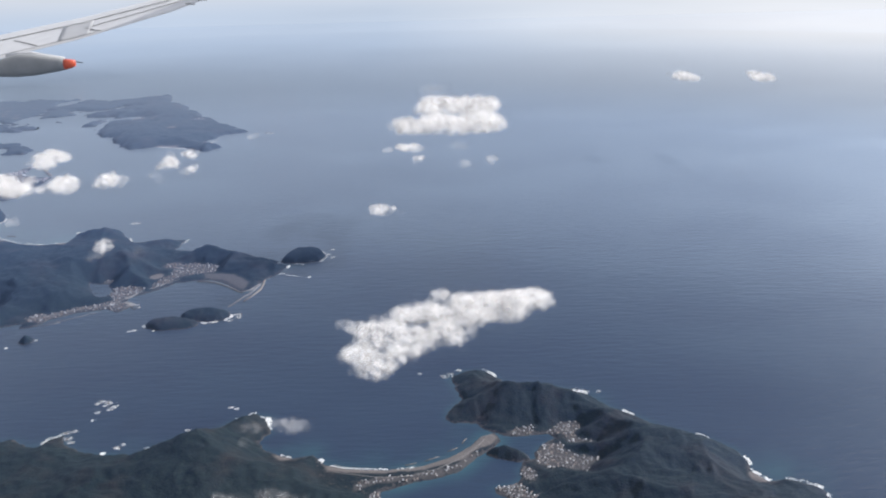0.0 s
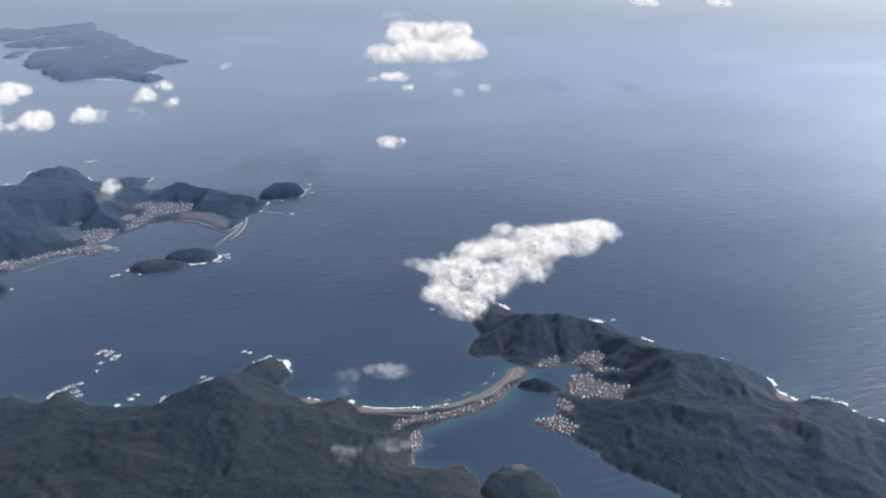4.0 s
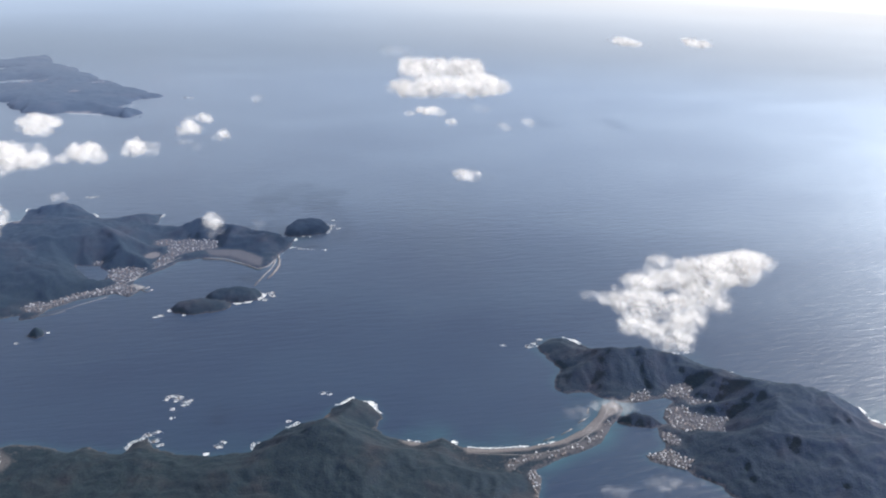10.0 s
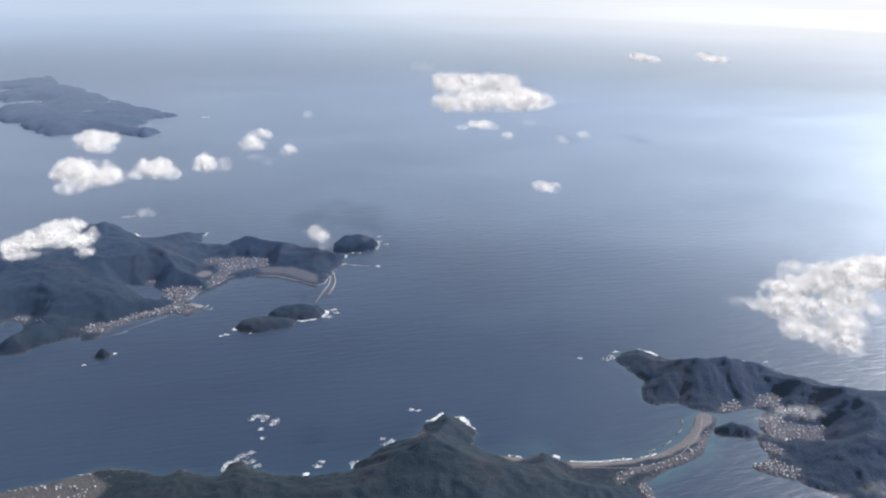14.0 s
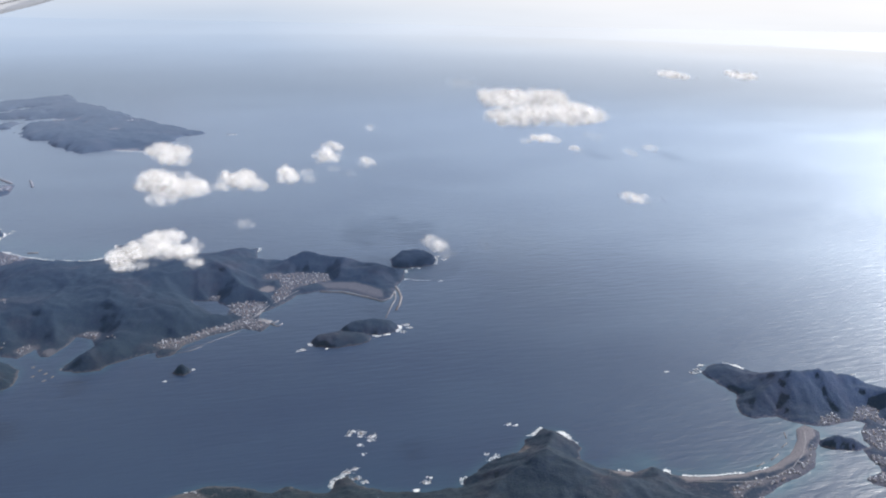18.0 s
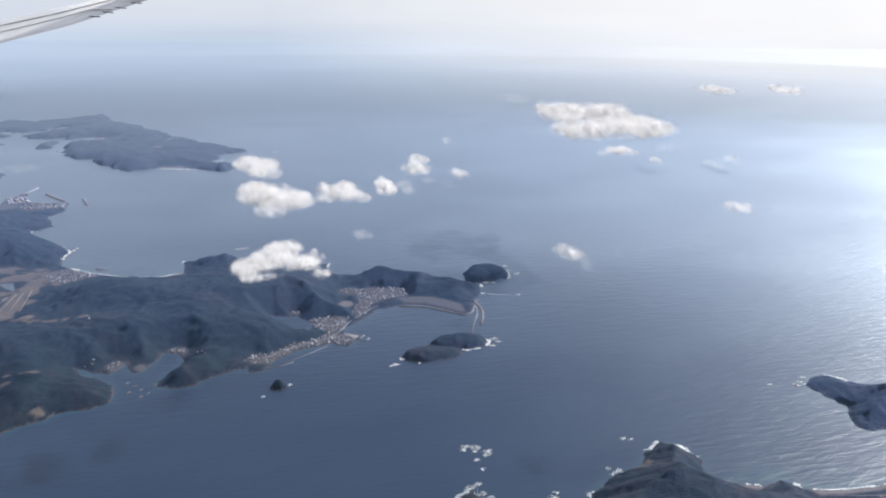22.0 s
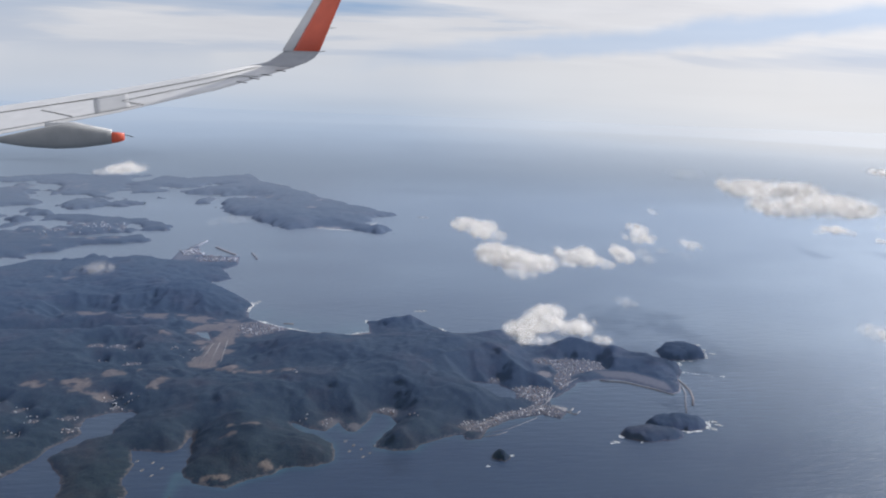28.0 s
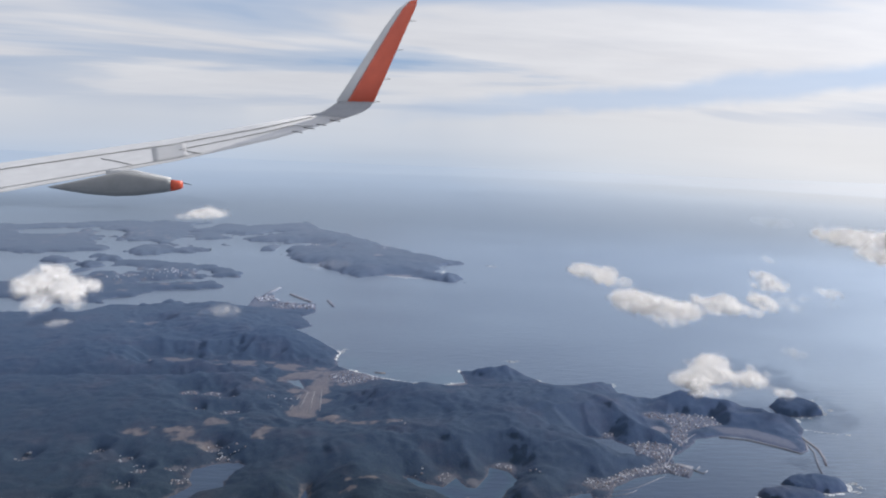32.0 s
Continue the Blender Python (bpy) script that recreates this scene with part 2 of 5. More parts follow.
def make_cloud():
    """Thin drops: white, lit along bent normals, thinning to each puff's rim."""
    m = bpy.data.materials.new("cloud_vapour")
    m.use_nodes = True
    t = m.node_tree
    t.nodes.clear()
    core = cover(t, "core")
    at = place_of(t)
    tufts = ramp(t, node(t, "ShaderNodeTexNoise", Vector=at, Scale=maths(t, "MULTIPLY", cover(t, "grain"), 0.22), Detail=5.0, Roughness=0.65).outputs["Fac"], ((0.34, 0.45), (0.58, 1.0)))
    thick = maths(t, "MULTIPLY", maths(t, "MULTIPLY", maths(t, "MINIMUM", maths(t, "MULTIPLY", core, 1.5), 1.0), cover(t, "dense")), tufts)
    puff = t.nodes.new("ShaderNodeAttribute")
    puff.attribute_name = "sunward"
    away = node(t, "ShaderNodeVectorMath", i0=puff.outputs["Vector"], i1=(-1.0, -1.0, -1.0))
    away.operation = "MULTIPLY"
    front = node(t, "ShaderNodeBsdfDiffuse", Color=(0.66, 0.665, 0.68, 1), Normal=puff.outputs["Vector"])
    # Normal turned round, so this layer gathers sun-side light again to brighten the cloud.
    sun_side = node(t, "ShaderNodeBsdfTranslucent", Color=(0.31, 0.315, 0.33, 1), Normal=away.outputs[0])
    body = node(t, "ShaderNodeAddShader", i0=front.outputs[0], i1=sun_side.outputs[0])
    clear = t.nodes.new("ShaderNodeBsdfTransparent")
    out = node(t, "ShaderNodeMixShader", Fac=thick, i1=clear.outputs[0], i2=body.outputs[0])
    t.links.new(out.outputs[0], t.nodes.new("ShaderNodeOutputMaterial").inputs[0])
    return m


SEA, LAND, CLOUD = make_sea(), make_land(), make_cloud()
FOAM = make_plain("sea_foam", (0.62, 0.66, 0.68), (0.88, 0.89, 0.90), 0.9, 0.7)
ROCK = make_plain("wet_rock", (0.07, 0.06, 0.05), (0.24, 0.21, 0.17), 0.8, 0.6, hazy=True)
CONCRETE = make_plain("concrete", (0.11, 0.107, 0.10), (0.21, 0.20, 0.185), 0.9, 0.4, hazy=True)
WALL = make_plain("house_wall", (0.26, 0.255, 0.245), (0.42, 0.415, 0.40), 0.85, 0.5, hazy=True)
TILE = make_plain("roof_tile", (0.11, 0.11, 0.12), (0.30, 0.28, 0.27), 0.55, 0.3, hazy=True)
SHEET = make_plain("pale_roof", (0.28, 0.295, 0.32), (0.48, 0.49, 0.50), 0.5, 0.3, hazy=True)
RUST = make_plain("brown_roof", (0.16, 0.125, 0.105), (0.25, 0.20, 0.17), 0.6, 0.3, hazy=True)
GREY_PAINT = make_plain("grey_wing_paint", (0.46, 0.47, 0.49), (0.54, 0.55, 0.57), 0.38, 0.02)
DARK_PAINT = make_plain("dark_fairing_paint", (0.19, 0.20, 0.21), (0.24, 0.25, 0.26), 0.45, 0.02)
RED_PAINT = make_plain("orange_red_paint", (0.52, 0.075, 0.035), (0.60, 0.095, 0.045), 0.42, 0.02)
PANEL_PAINT = make_plain("mid_grey_panel_paint", (0.33, 0.34, 0.36), (0.38, 0.39, 0.41), 0.42, 0.02)
# shade on the winglet root's inner side, put into its colour
ROOT_SHADE = make_plain("shaded_root_blue_grey", (0.22, 0.235, 0.27), (0.27, 0.285, 0.32), 0.42, 0.02)
GAP = make_plain("dark_panel_gap", (0.06, 0.06, 0.065), (0.10, 0.10, 0.105), 0.7, 0.05)


# ---- ground shapes ----
TABLE = np.random.RandomState(7).rand(256, 256)


def fbm(x, y, size, octaves=4, seed=0):
    """Smooth noise from 0 to 1 with its largest waves of that size."""
    total, weight, w = 0.0, 0.0, 1.0
    for k in range(octaves):
        u, v = x / size + 37.3 * (seed + k), y / size + 17.9 * (seed + k)
        i, j = np.floor(u).astype(int), np.floor(v).astype(int)
        f, g = u - i, v - j
        f, g = f * f * (3 - 2 * f), g * g * (3 - 2 * g)
        c = lambda p, q: TABLE[p % 256, q % 256]
        total = total + w * ((c(i, j) * (1 - f) + c(i + 1, j) * f) * (1 - g) + (c(i, j + 1) * (1 - f) + c(i + 1, j + 1) * f) * g)
        weight, w, size = weight + w, w * 0.5, size * 0.5
    return total / weight


def inside(x, y, outline):
    """Metres inside an outline, negative outside it."""
    best = np.full(x.shape, 1e9)
    within = np.zeros(x.shape, bool)
    for (ax, ay), (bx, by) in zip(outline, outline[1:] + outline[:1]):
        dx, dy = bx - ax, by - ay
        k = np.clip(((x - ax) * dx + (y - ay) * dy) / (dx * dx + dy * dy + 1e-9), 0, 1)
        best = np.minimum(best, (x - ax - k * dx) ** 2 + (y - ay - k * dy) ** 2)
        cross = (ay > y) != (by > y)
        within ^= cross & (x < ax + (y - ay) * dx / (dy if abs(dy) > 1e-9 else 1e-9))
    return np.where(within, 1, -1) * np.sqrt(best)


def mesh_object(name, verts, faces, material, smooth=True):
    me = bpy.data.meshes.new(name)
    me.from_pydata(verts, [], faces)
    me.materials.append(material)
    if smooth:
        me.polygons.foreach_set("use_smooth", np.ones(len(me.polygons), bool))
    return new(name, me)


def set_cover(ob, name, values):
    ob.data.attributes.new(name, "FLOAT", "POINT").data.foreach_set("value", np.asarray(values, np.float32).ravel())


LANDS = []


def trail(what, points, radius):
    """Flats strung along a line."""
    out = []
    for (ax, ay), (bx, by) in zip(points, points[1:]):
        n = max(1, round(math.hypot(bx - ax, by - ay) / radius))
        out += [(what, ax + (bx - ax) * k / n, ay + (by - ay) * k / n, radius) for k in range(n + 1)]
    return out


def land(name, label, category, outlines, cell, base, hills=(), flats=(), plots=(), holes=(), steep=8.0, ragged=4.0, ridge=0.52, lift=0.72, bays=16, carve=0.0, cliff=1.0, kind="structure"):
    """A piece of coast: outlines joined, holes of water cut out; hills (x, y, radius, height);
    flats (cover, x, y, radius) and plots (cover, outline) levelled close above the water."""
    pts = [q for o in outlines for q in o]
    x0, x1 = min(q[0] for q in pts) - 14, max(q[0] for q in pts) + 14
    y0, y1 = min(q[1] for q in pts) - 14, max(q[1] for q in pts) + 14
    gx, gy = np.arange(x0, x1 + cell, cell), np.arange(y0, y1 + cell, cell)
    x, y = np.meshgrid(gx, gy)
    d = np.full(x.shape, -1e9)
    for o in outlines:
        d = np.maximum(d, inside(x, y, o))
    for o in holes:
        d = np.minimum(d, -inside(x, y, o))
    covers = {"sand": np.zeros(x.shape), "field": np.zeros(x.shape), "town": np.zeros(x.shape)}
    level, soft = np.zeros(x.shape), np.zeros(x.shape)
    for what, fx, fy, r in flats:
        wob = 1 + (1.5 if what == "field" else 0.6) * (fbm(x, y, r * 0.8 + 4, 3, 5) - 0.5)
        far = np.hypot(x - fx, y - fy) / (r * wob)
        k = np.clip((1.25 - far) / 0.3, 0, 1)
        k = k * k * (3 - 2 * k)
        if what == "field" and r < 12:
            k = k * np.clip((fbm(x, y, 13, 3, 21) - 0.40) / 0.12, 0, 1)
        covers[what] = np.maximum(covers[what], k)
        if what != "field" or r > 9:
            k = np.clip((3.2 - far) / 2.2, 0, 1)
            level = np.maximum(level, k * k * (3 - 2 * k))
            soft = np.maximum(soft, np.clip((4.0 - far) / 3.0, 0, 1))
    for what, outline in plots:
        far = (fbm(x, y, 9, 3, 5) - 0.5) * 4 - inside(x, y, list(outline))
        k = np.clip(0.5 - far / 2.6, 0, 1)
        if what in covers:
            covers[what] = np.maximum(covers[what], k * k * (3 - 2 * k))
        k = np.clip(1 - far / 10, 0, 1)
        level = np.maximum(level, k * k * (3 - 2 * k))
        soft = np.maximum(soft, np.clip(1 - far / 22, 0, 1))
    d = d + (fbm(x, y, bays, 4, 2) - 0.5) * 2 * ragged * (1 - 0.75 * level)
    d = d + (fbm(x, y, bays * 0.3, 3, 12) - 0.5) * 0.8 * ragged * (1 - 0.85 * level)
    if carve:
        d = np.minimum(d, (fbm(x, y * 0.7, 120, 4, 33) - carve) * 260)
    relief = np.full(x.shape, float(base))
    for hx, hy, r, h in hills:
        relief += h * np.exp(-((x - hx) ** 2 + (y - hy) ** 2) / (r * r))
    relief *= lift * (1 - 0.6 * soft)
    wx, wy = x + (fbm(x, y, 60, 3, 14) - 0.5) * 50, y + (fbm(x, y, 60, 3, 15) - 0.5) * 50
    folds = 1 - np.abs(2 * fbm(wx, wy, 80, 4, 3) - 1)
    gully = 1 - np.abs(2 * fbm(wx, wy, 36, 3, 9) - 1)
    relief *= (1 - ridge) + ridge * (0.90 * folds + 0.42 * gully ** 1.2)
    z = relief * (1 - np.exp(-np.maximum(d, 0) / steep))
    z = z * (1 - level) + level * np.clip(d / 5, 0, 1) * 1.3
    for k in range(28):
        step = cliff * cell * (0.62 if k % 2 else 0.88)
        near = ((1, 0), (-1, 0), (0, 1), (0, -1)) if k % 2 else ((1, 1), (-1, 1), (1, -1), (-1, -1))
        for dj, di in near:
            z = np.minimum(z, np.roll(z, (dj, di), (0, 1)) + step)
    rise = (1 - level) * np.clip(d / 5, 0, 1)
    z += rise * ((1 - np.abs(2 * fbm(wx, wy, 15, 3, 4) - 1)) * 2.8 - 1.3 + (fbm(x, y, 5.0, 3, 6) - 0.5) * 1.6)
    z = np.where(d > 0, z + 0.12, np.maximum(d * 0.5, -4.0))
    ny, nx = x.shape
    keep = d > -cell * 1.6
    quad = keep[:-1, :-1] | keep[1:, :-1] | keep[:-1, 1:] | keep[1:, 1:]
    jj, ii = np.nonzero(quad)
    q = jj * nx + ii
    faces = np.stack([q, q + 1, q + nx + 1, q + nx], 1)
    used, back = np.unique(faces, return_inverse=True)
    verts = np.stack([x.ravel()[used], y.ravel()[used], z.ravel()[used]], 1)
    ob = mesh_object(name, verts.tolist(), back.reshape(-1, 4).tolist(), LAND)
    for key, c in covers.items():
        set_cover(ob, key, c.ravel()[used])
    LANDS.append((x0, y0, cell, d, z))
    return tagged(ob, label, category, kind=kind)


def sample_many(x, y):
    """Heights of the ground and metres inland at many places."""
    best_z, best_d = np.zeros(len(x)), np.full(len(x), -99.0)
    for x0, y0, cell, d, z in LANDS:
        i, j = np.rint((x - x0) / cell).astype(int), np.rint((y - y0) / cell).astype(int)
        ok = (j >= 0) & (j < d.shape[0]) & (i >= 0) & (i < d.shape[1])
        i, j = np.where(ok, i, 0), np.where(ok, j, 0)
        better = ok & (d[j, i] > best_d)
        best_z, best_d = np.where(better, z[j, i], best_z), np.where(better, d[j, i], best_d)
    return best_z, best_d


# ---- the coast ----
NEAR_HEADLAND = [
    (-640, 560), (-560, 615), (-497, 632), (-475, 635), (-457, 640), (-446, 643), (-421, 636), (-401, 626), (-391, 629), (-377, 621), (-363, 616), (-357, 630),
    (-347, 632), (-337, 616), (-325, 607), (-300, 602), (-276, 598), (-268, 602), (-266, 610), (-252, 620), (-238, 630), (-215, 634), (-203, 648), (-186, 660),
    (-171, 654), (-165, 628), (-176, 614), (-164, 602), (-152, 594), (-138, 588), (-124, 592), (-114, 580), (-100, 570), (-66, 546), (-62, 530), (-71, 510),
    (-71, 500), (-52, 496), (-36, 494), (-29, 482), (-30, 455), (-48, 420), (-90, 380), (-250, 340), (-640, 340)]
SAND_SPIT = [
    (-118, 580), (-92, 571), (-60, 568), (-32, 572), (-10, 583), (8, 599), (18, 614), (30, 618), (34, 606), (26, 594), (13, 583), (-3, 562), (-22, 555),
    (-40, 550), (-57, 542), (-74, 536), (-110, 552)]
RIGHT_HEADLAND = [
    (-8, 717), (9, 731), (24, 731), (42, 710), (56, 697), (88, 698), (115, 682), (138, 653), (152, 642), (172, 620), (204, 604), (224, 584), (231, 567),
    (228, 553), (236, 539), (252, 541), (264, 536), (275, 527), (273, 518), (284, 506), (310, 492), (380, 440), (450, 360), (420, 300), (180, 300), (120, 400),
    (104, 446), (89, 461), (74, 477), (65, 488), (54, 506), (47, 519), (36, 526), (25, 534), (24, 541), (41, 546), (46, 553), (46, 564), (51, 574),
    (61, 578), (60, 586), (67, 597), (80, 608), (75, 614), (47, 612), (38, 614), (24, 622), (14, 634)]
RIGHT_TIP = [(14, 634), (-5, 635), (-12, 644), (-8, 661), (3, 674), (15, 682), (0, 700), (-8, 717), (24, 720), (60, 680), (60, 630)]
BEACH_SAND = [(-111, 576), (-83, 571), (-61, 571), (-38, 573), (-14, 582), (9, 600), (18, 618), (28, 619), (32, 610), (26, 601), (15, 594), (1, 579), (-15, 571), (-38, 565), (-62, 563), (-85, 564), (-108, 567)]
SPIT_VILLAGE = [(-84, 540), (-66, 550), (-42, 552), (-18, 559), (1, 568), (17, 584), (13, 589), (-4, 573), (-20, 565), (-44, 558), (-66, 557), (-86, 550)]
LAGOON_VILLAGE = [(-72, 536), (-64, 540), (-61, 528), (-62, 516), (-68, 500), (-74, 502), (-72, 520)]
CAPE_VILLAGES = [
    [(42, 615), (48, 622), (63, 626), (62, 615), (68, 613), (81, 621), (89, 629), (102, 630), (104, 622), (96, 611), (99, 604), (113, 598), (91, 599), (88, 612), (79, 612), (67, 607), (54, 610)],
    [(65, 593), (74, 599), (83, 597), (86, 587), (97, 579), (112, 574), (103, 566), (99, 557), (89, 561), (75, 565), (69, 563), (60, 570), (60, 580)],
    [(48, 567), (54, 563), (58, 556), (56, 547), (49, 548), (46, 557)],
    [(21, 538), (29, 543), (37, 539), (43, 547), (46, 539), (52, 530), (58, 532), (50, 521), (41, 519), (34, 523), (26, 530)]]
land("headland", "wooded headland with steep dark slopes and a surf-washed rocky point", "headland", [NEAR_HEADLAND, SAND_SPIT], 1.7, 7.0,
     [(-200, 585, 50, 20), (-185, 642, 20, 8), (-120, 578, 17, 7), (-75, 540, 16, 8), (-255, 560, 50, 14), (-345, 600, 25, 4), (-160, 500, 80, 10), (-60, 470, 40, 7), (-330, 500, 120, 8)],
     [("sand", -146, 592, 8),
      ("town", -500, 612, 26), ("town", -460, 622, 16), ("field", -540, 590, 30), ("field", -215, 628, 9)],
     [("sand", BEACH_SAND), ("flat", SAND_SPIT), ("town", SPIT_VILLAGE), ("town", LAGOON_VILLAGE)], steep=20.0, lift=0.9)
land("headland", "high wooded headland, folded ridges running to a surf-washed shore", "headland", [RIGHT_HEADLAND, RIGHT_TIP], 1.7, 7.0,
     [(62, 668, 30, 24), (20, 660, 24, 12), (100, 652, 30, 12), (150, 600, 45, 13), (195, 570, 35, 14), (140, 530, 60, 10), (230, 470, 70, 14), (110, 500, 45, 5), (20, 715, 16, 3)],
     [
      ("sand", 230, 545, 7)], [("town", o) for o in CAPE_VILLAGES], steep=25.0, lift=1.0)
land("hill_islet", "small round wooded hill beside the sand spit", "islet", [[(25, 595), (40, 597), (52, 587), (55, 577), (45, 575), (30, 580), (20, 587)]], 1.8, 9.0, [(39, 587, 12, 4)], steep=4.0, ragged=1.0, kind="")
land("lagoon_point", "low wooded point in the lagoon", "islet", [[(-30, 468), (-20, 483), (-9, 491), (4, 492), (12, 485), (20, 474), (30, 440), (-10, 420)]], 2.2, 6.0, [(0, 470, 20, 5)], [("town", 2, 488, 5)], steep=5.0, ragged=1.5, kind="")

MIDDLE_SOUTH = [
    (-228, 1046), (-214, 1040), (-222, 1014), (-236, 995), (-240, 975), (-249, 958), (-260, 951), (-274, 968), (-292, 986), (-308, 995), (-327, 995), (-349, 989), (-371, 962), (-393, 945),
    (-396, 930), (-381, 917), (-396, 899), (-411, 910), (-446, 900), (-470, 882), (-480, 863), (-490, 862), (-494, 874), (-516, 866), (-532, 856), (-540, 845),
    (-560, 844), (-574, 850), (-574, 864), (-557, 890), (-551, 899), (-557, 917), (-572, 926), (-577, 910), (-590, 885), (-599, 885), (-605, 905), (-700, 960), (-760, 1180), (-586, 1154),
    (-480, 1160), (-400, 1120)]
MIDDLE_NORTH = [
    (-395, 1100), (-374, 1094), (-350, 1108), (-319, 1110), (-300, 1092), (-271, 1078), (-232, 1058), (-240, 1020), (-330, 1010), (-420, 1040), (-620, 1050), (-740, 1180), (-715, 1228),
    (-693, 1206), (-672, 1187), (-627, 1160), (-590, 1153), (-562, 1164), (-562, 1206), (-548, 1204), (-499, 1207), (-468, 1160), (-452, 1149), (-417, 1151), (-384, 1160), (-389, 1126)]
MIDDLE_WEST = [
    (-605, 905), (-618, 887), (-631, 893), (-648, 911), (-652, 905), (-635, 887), (-618, 872), (-611, 862), (-612, 832), (-625, 822), (-648, 822), (-661, 811), (-678, 804), (-694, 791), (-719, 800), (-731, 815), (-745, 700),
    (-1000, 660), (-1300, 660), (-1300, 1180), (-780, 1180), (-640, 1000)]
MIDDLE_FAR = [
    (-1300, 1180), (-1300, 1480), (-1101, 1486), (-1070, 1538), (-1010, 1528), (-998, 1556), (-964, 1558), (-946, 1522), (-912, 1566), (-890, 1550), (-862, 1533), (-840, 1530), (-800, 1500), (-775, 1484), (-753, 1420),
    (-767, 1402), (-779, 1398), (-767, 1365), (-727, 1318), (-713, 1283), (-717, 1253), (-713, 1228), (-740, 1170)]
WEST_INLET = [
    (-788, 934), (-796, 941), (-816, 940), (-833, 928), (-833, 911), (-827, 897), (-834, 883), (-849, 868), (-850, 856), (-861, 830), (-885, 795), (-930, 730), (-940, 640), (-850, 640), (-822, 760),
    (-817, 802), (-829, 829), (-841, 846), (-839, 858), (-823, 885), (-801, 893), (-802, 904), (-796, 922)]
RAFT_INLET = [(-733, 890), (-741, 857), (-759, 855), (-778, 861), (-773, 836), (-773, 809), (-768, 791), (-780, 640), (-735, 640), (-740, 740), (-728, 808), (-731, 821), (-729, 849), (-732, 865)]
PORT_VILLAGES = [
    [(-367, 1049), (-346, 1057), (-310, 1044), (-308, 1022), (-333, 1017), (-353, 1004), (-363, 981), (-375, 966), (-379, 984), (-366, 1016)],
    [(-427, 974), (-408, 977), (-384, 969), (-393, 948), (-407, 932), (-388, 914), (-399, 900), (-415, 911), (-443, 904), (-460, 888), (-471, 882), (-472, 896), (-448, 914), (-421, 924), (-411, 936), (-423, 952)],
    [(-497, 889), (-486, 900), (-472, 894), (-470, 881), (-478, 873), (-492, 879)]]
HAMLETS = [(-864, 1108), (-830, 1102), (-853, 1063), (-847, 927), (-838, 901), (-821, 965), (-811, 947), (-876, 922), (-884, 890), (-897, 855), (-928, 863), (-876, 822), (-916, 812), (-978, 948), (-923, 960)]
RECLAIMED = [(-323, 1018), (-281, 1011), (-256, 983), (-258, 957), (-271, 969), (-292, 990), (-316, 1001)]
land("wooded_coast", "broad dark wooded hills between two bays, with villages and bare valley fields", "coast",
     [MIDDLE_SOUTH, MIDDLE_NORTH, MIDDLE_WEST, MIDDLE_FAR], 2.3, 8.0,
     [(-285, 1055, 30, 16), (-330, 1070, 36, 24), (-245, 1035, 22, 12), (-430, 1010, 60, 26), (-500, 1060, 70, 22), (-530, 1192, 24, 17), (-500, 1188, 22, 15), (-410, 1138, 22, 10),
      (-600, 1075, 55, 18), (-655, 1095, 36, 12), (-800, 1165, 24, 16), (-850, 1175, 30, 12), (-560, 960, 60, 20), (-640, 960, 45, 16), (-550, 865, 26, 14), (-630, 845, 26, 12), (-690, 850, 40, 12), (-700, 930, 60, 16), (-775, 985, 50, 9),
      (-800, 1300, 60, 18), (-870, 1350, 80, 14), (-760, 1340, 40, 12), (-900, 1450, 60, 14), (-860, 1200, 60, 10), (-900, 1040, 90, 12), (-760, 880, 30, 10), (-470, 930, 30, 12), (-395, 1095, 16, 8), (-1000, 1250, 120, 14)],
     [("sand", -383, 1010, 8), ("field", -388, 975, 4),
      ("town", -372, 1050, 12), ("town", -440, 996, 5),
      ("town", -560, 922, 9), ("town", -612, 903, 9), ("town", -590, 893, 6), ("town", -698, 1178, 22), ("town", -670, 1180, 12), *trail("field", [(-745, 1062), (-738, 1100), (-736, 1140), (-722, 1190)], 15), *trail("field", [(-740, 1205), (-798, 1226), (-846, 1234), (-935, 1240)], 11), *trail("field", [(-775, 1172), (-745, 1195)], 11),
      *trail("field", [(-803, 1136), (-776, 1128), (-750, 1130)], 7), *trail("field", [(-721, 1034), (-688, 1016), (-650, 1003)], 7), *trail("field", [(-704, 1195), (-690, 1172), (-708, 1150)], 10),
      *trail("field", [(-699, 873), (-676, 881)], 2.5), *trail("field", [(-703, 853), (-694, 857)], 2.5), ("field", -706, 836, 3), *trail("field", [(-712, 804), (-696, 803)], 3), *trail("field", [(-781, 975), (-776, 992)], 6), *trail("field", [(-830, 1008), (-808, 1016)], 6), *trail("field", [(-900, 985), (-850, 992)], 5),
      *trail("field", [(-851, 982), (-827, 968)], 9), *trail("field", [(-734, 866), (-734, 886)], 5), ("field", -642, 817, 4), ("field", -664, 818, 4), ("town", -872, 1119, 9), ("town", -848, 1118, 8), ("town", -895, 945, 5),
      ("sand", -575, 1158, 12), ("sand", -600, 1158, 10), ("sand", -685, 1198, 8), 
      *[("town", x, y, 4) for x, y in HAMLETS],
      ("town", -820, 1060, 8), ("field", -1000, 1400, 9), ("field", -975, 1385, 7), ("town", -980, 1420, 10)],
     [("town", RECLAIMED), *[("town", o) for o in PORT_VILLAGES]],
     [[(-464, 995), (-437, 990), (-424, 966), (-428, 948), (-440, 949), (-456, 978)], WEST_INLET, RAFT_INLET], steep=19.0)
PORT = [(-862, 1532), (-858, 1600), (-842, 1622), (-832, 1648), (-822, 1585), (-794, 1562), (-754, 1562), (-752, 1505), (-768, 1480), (-810, 1490)]
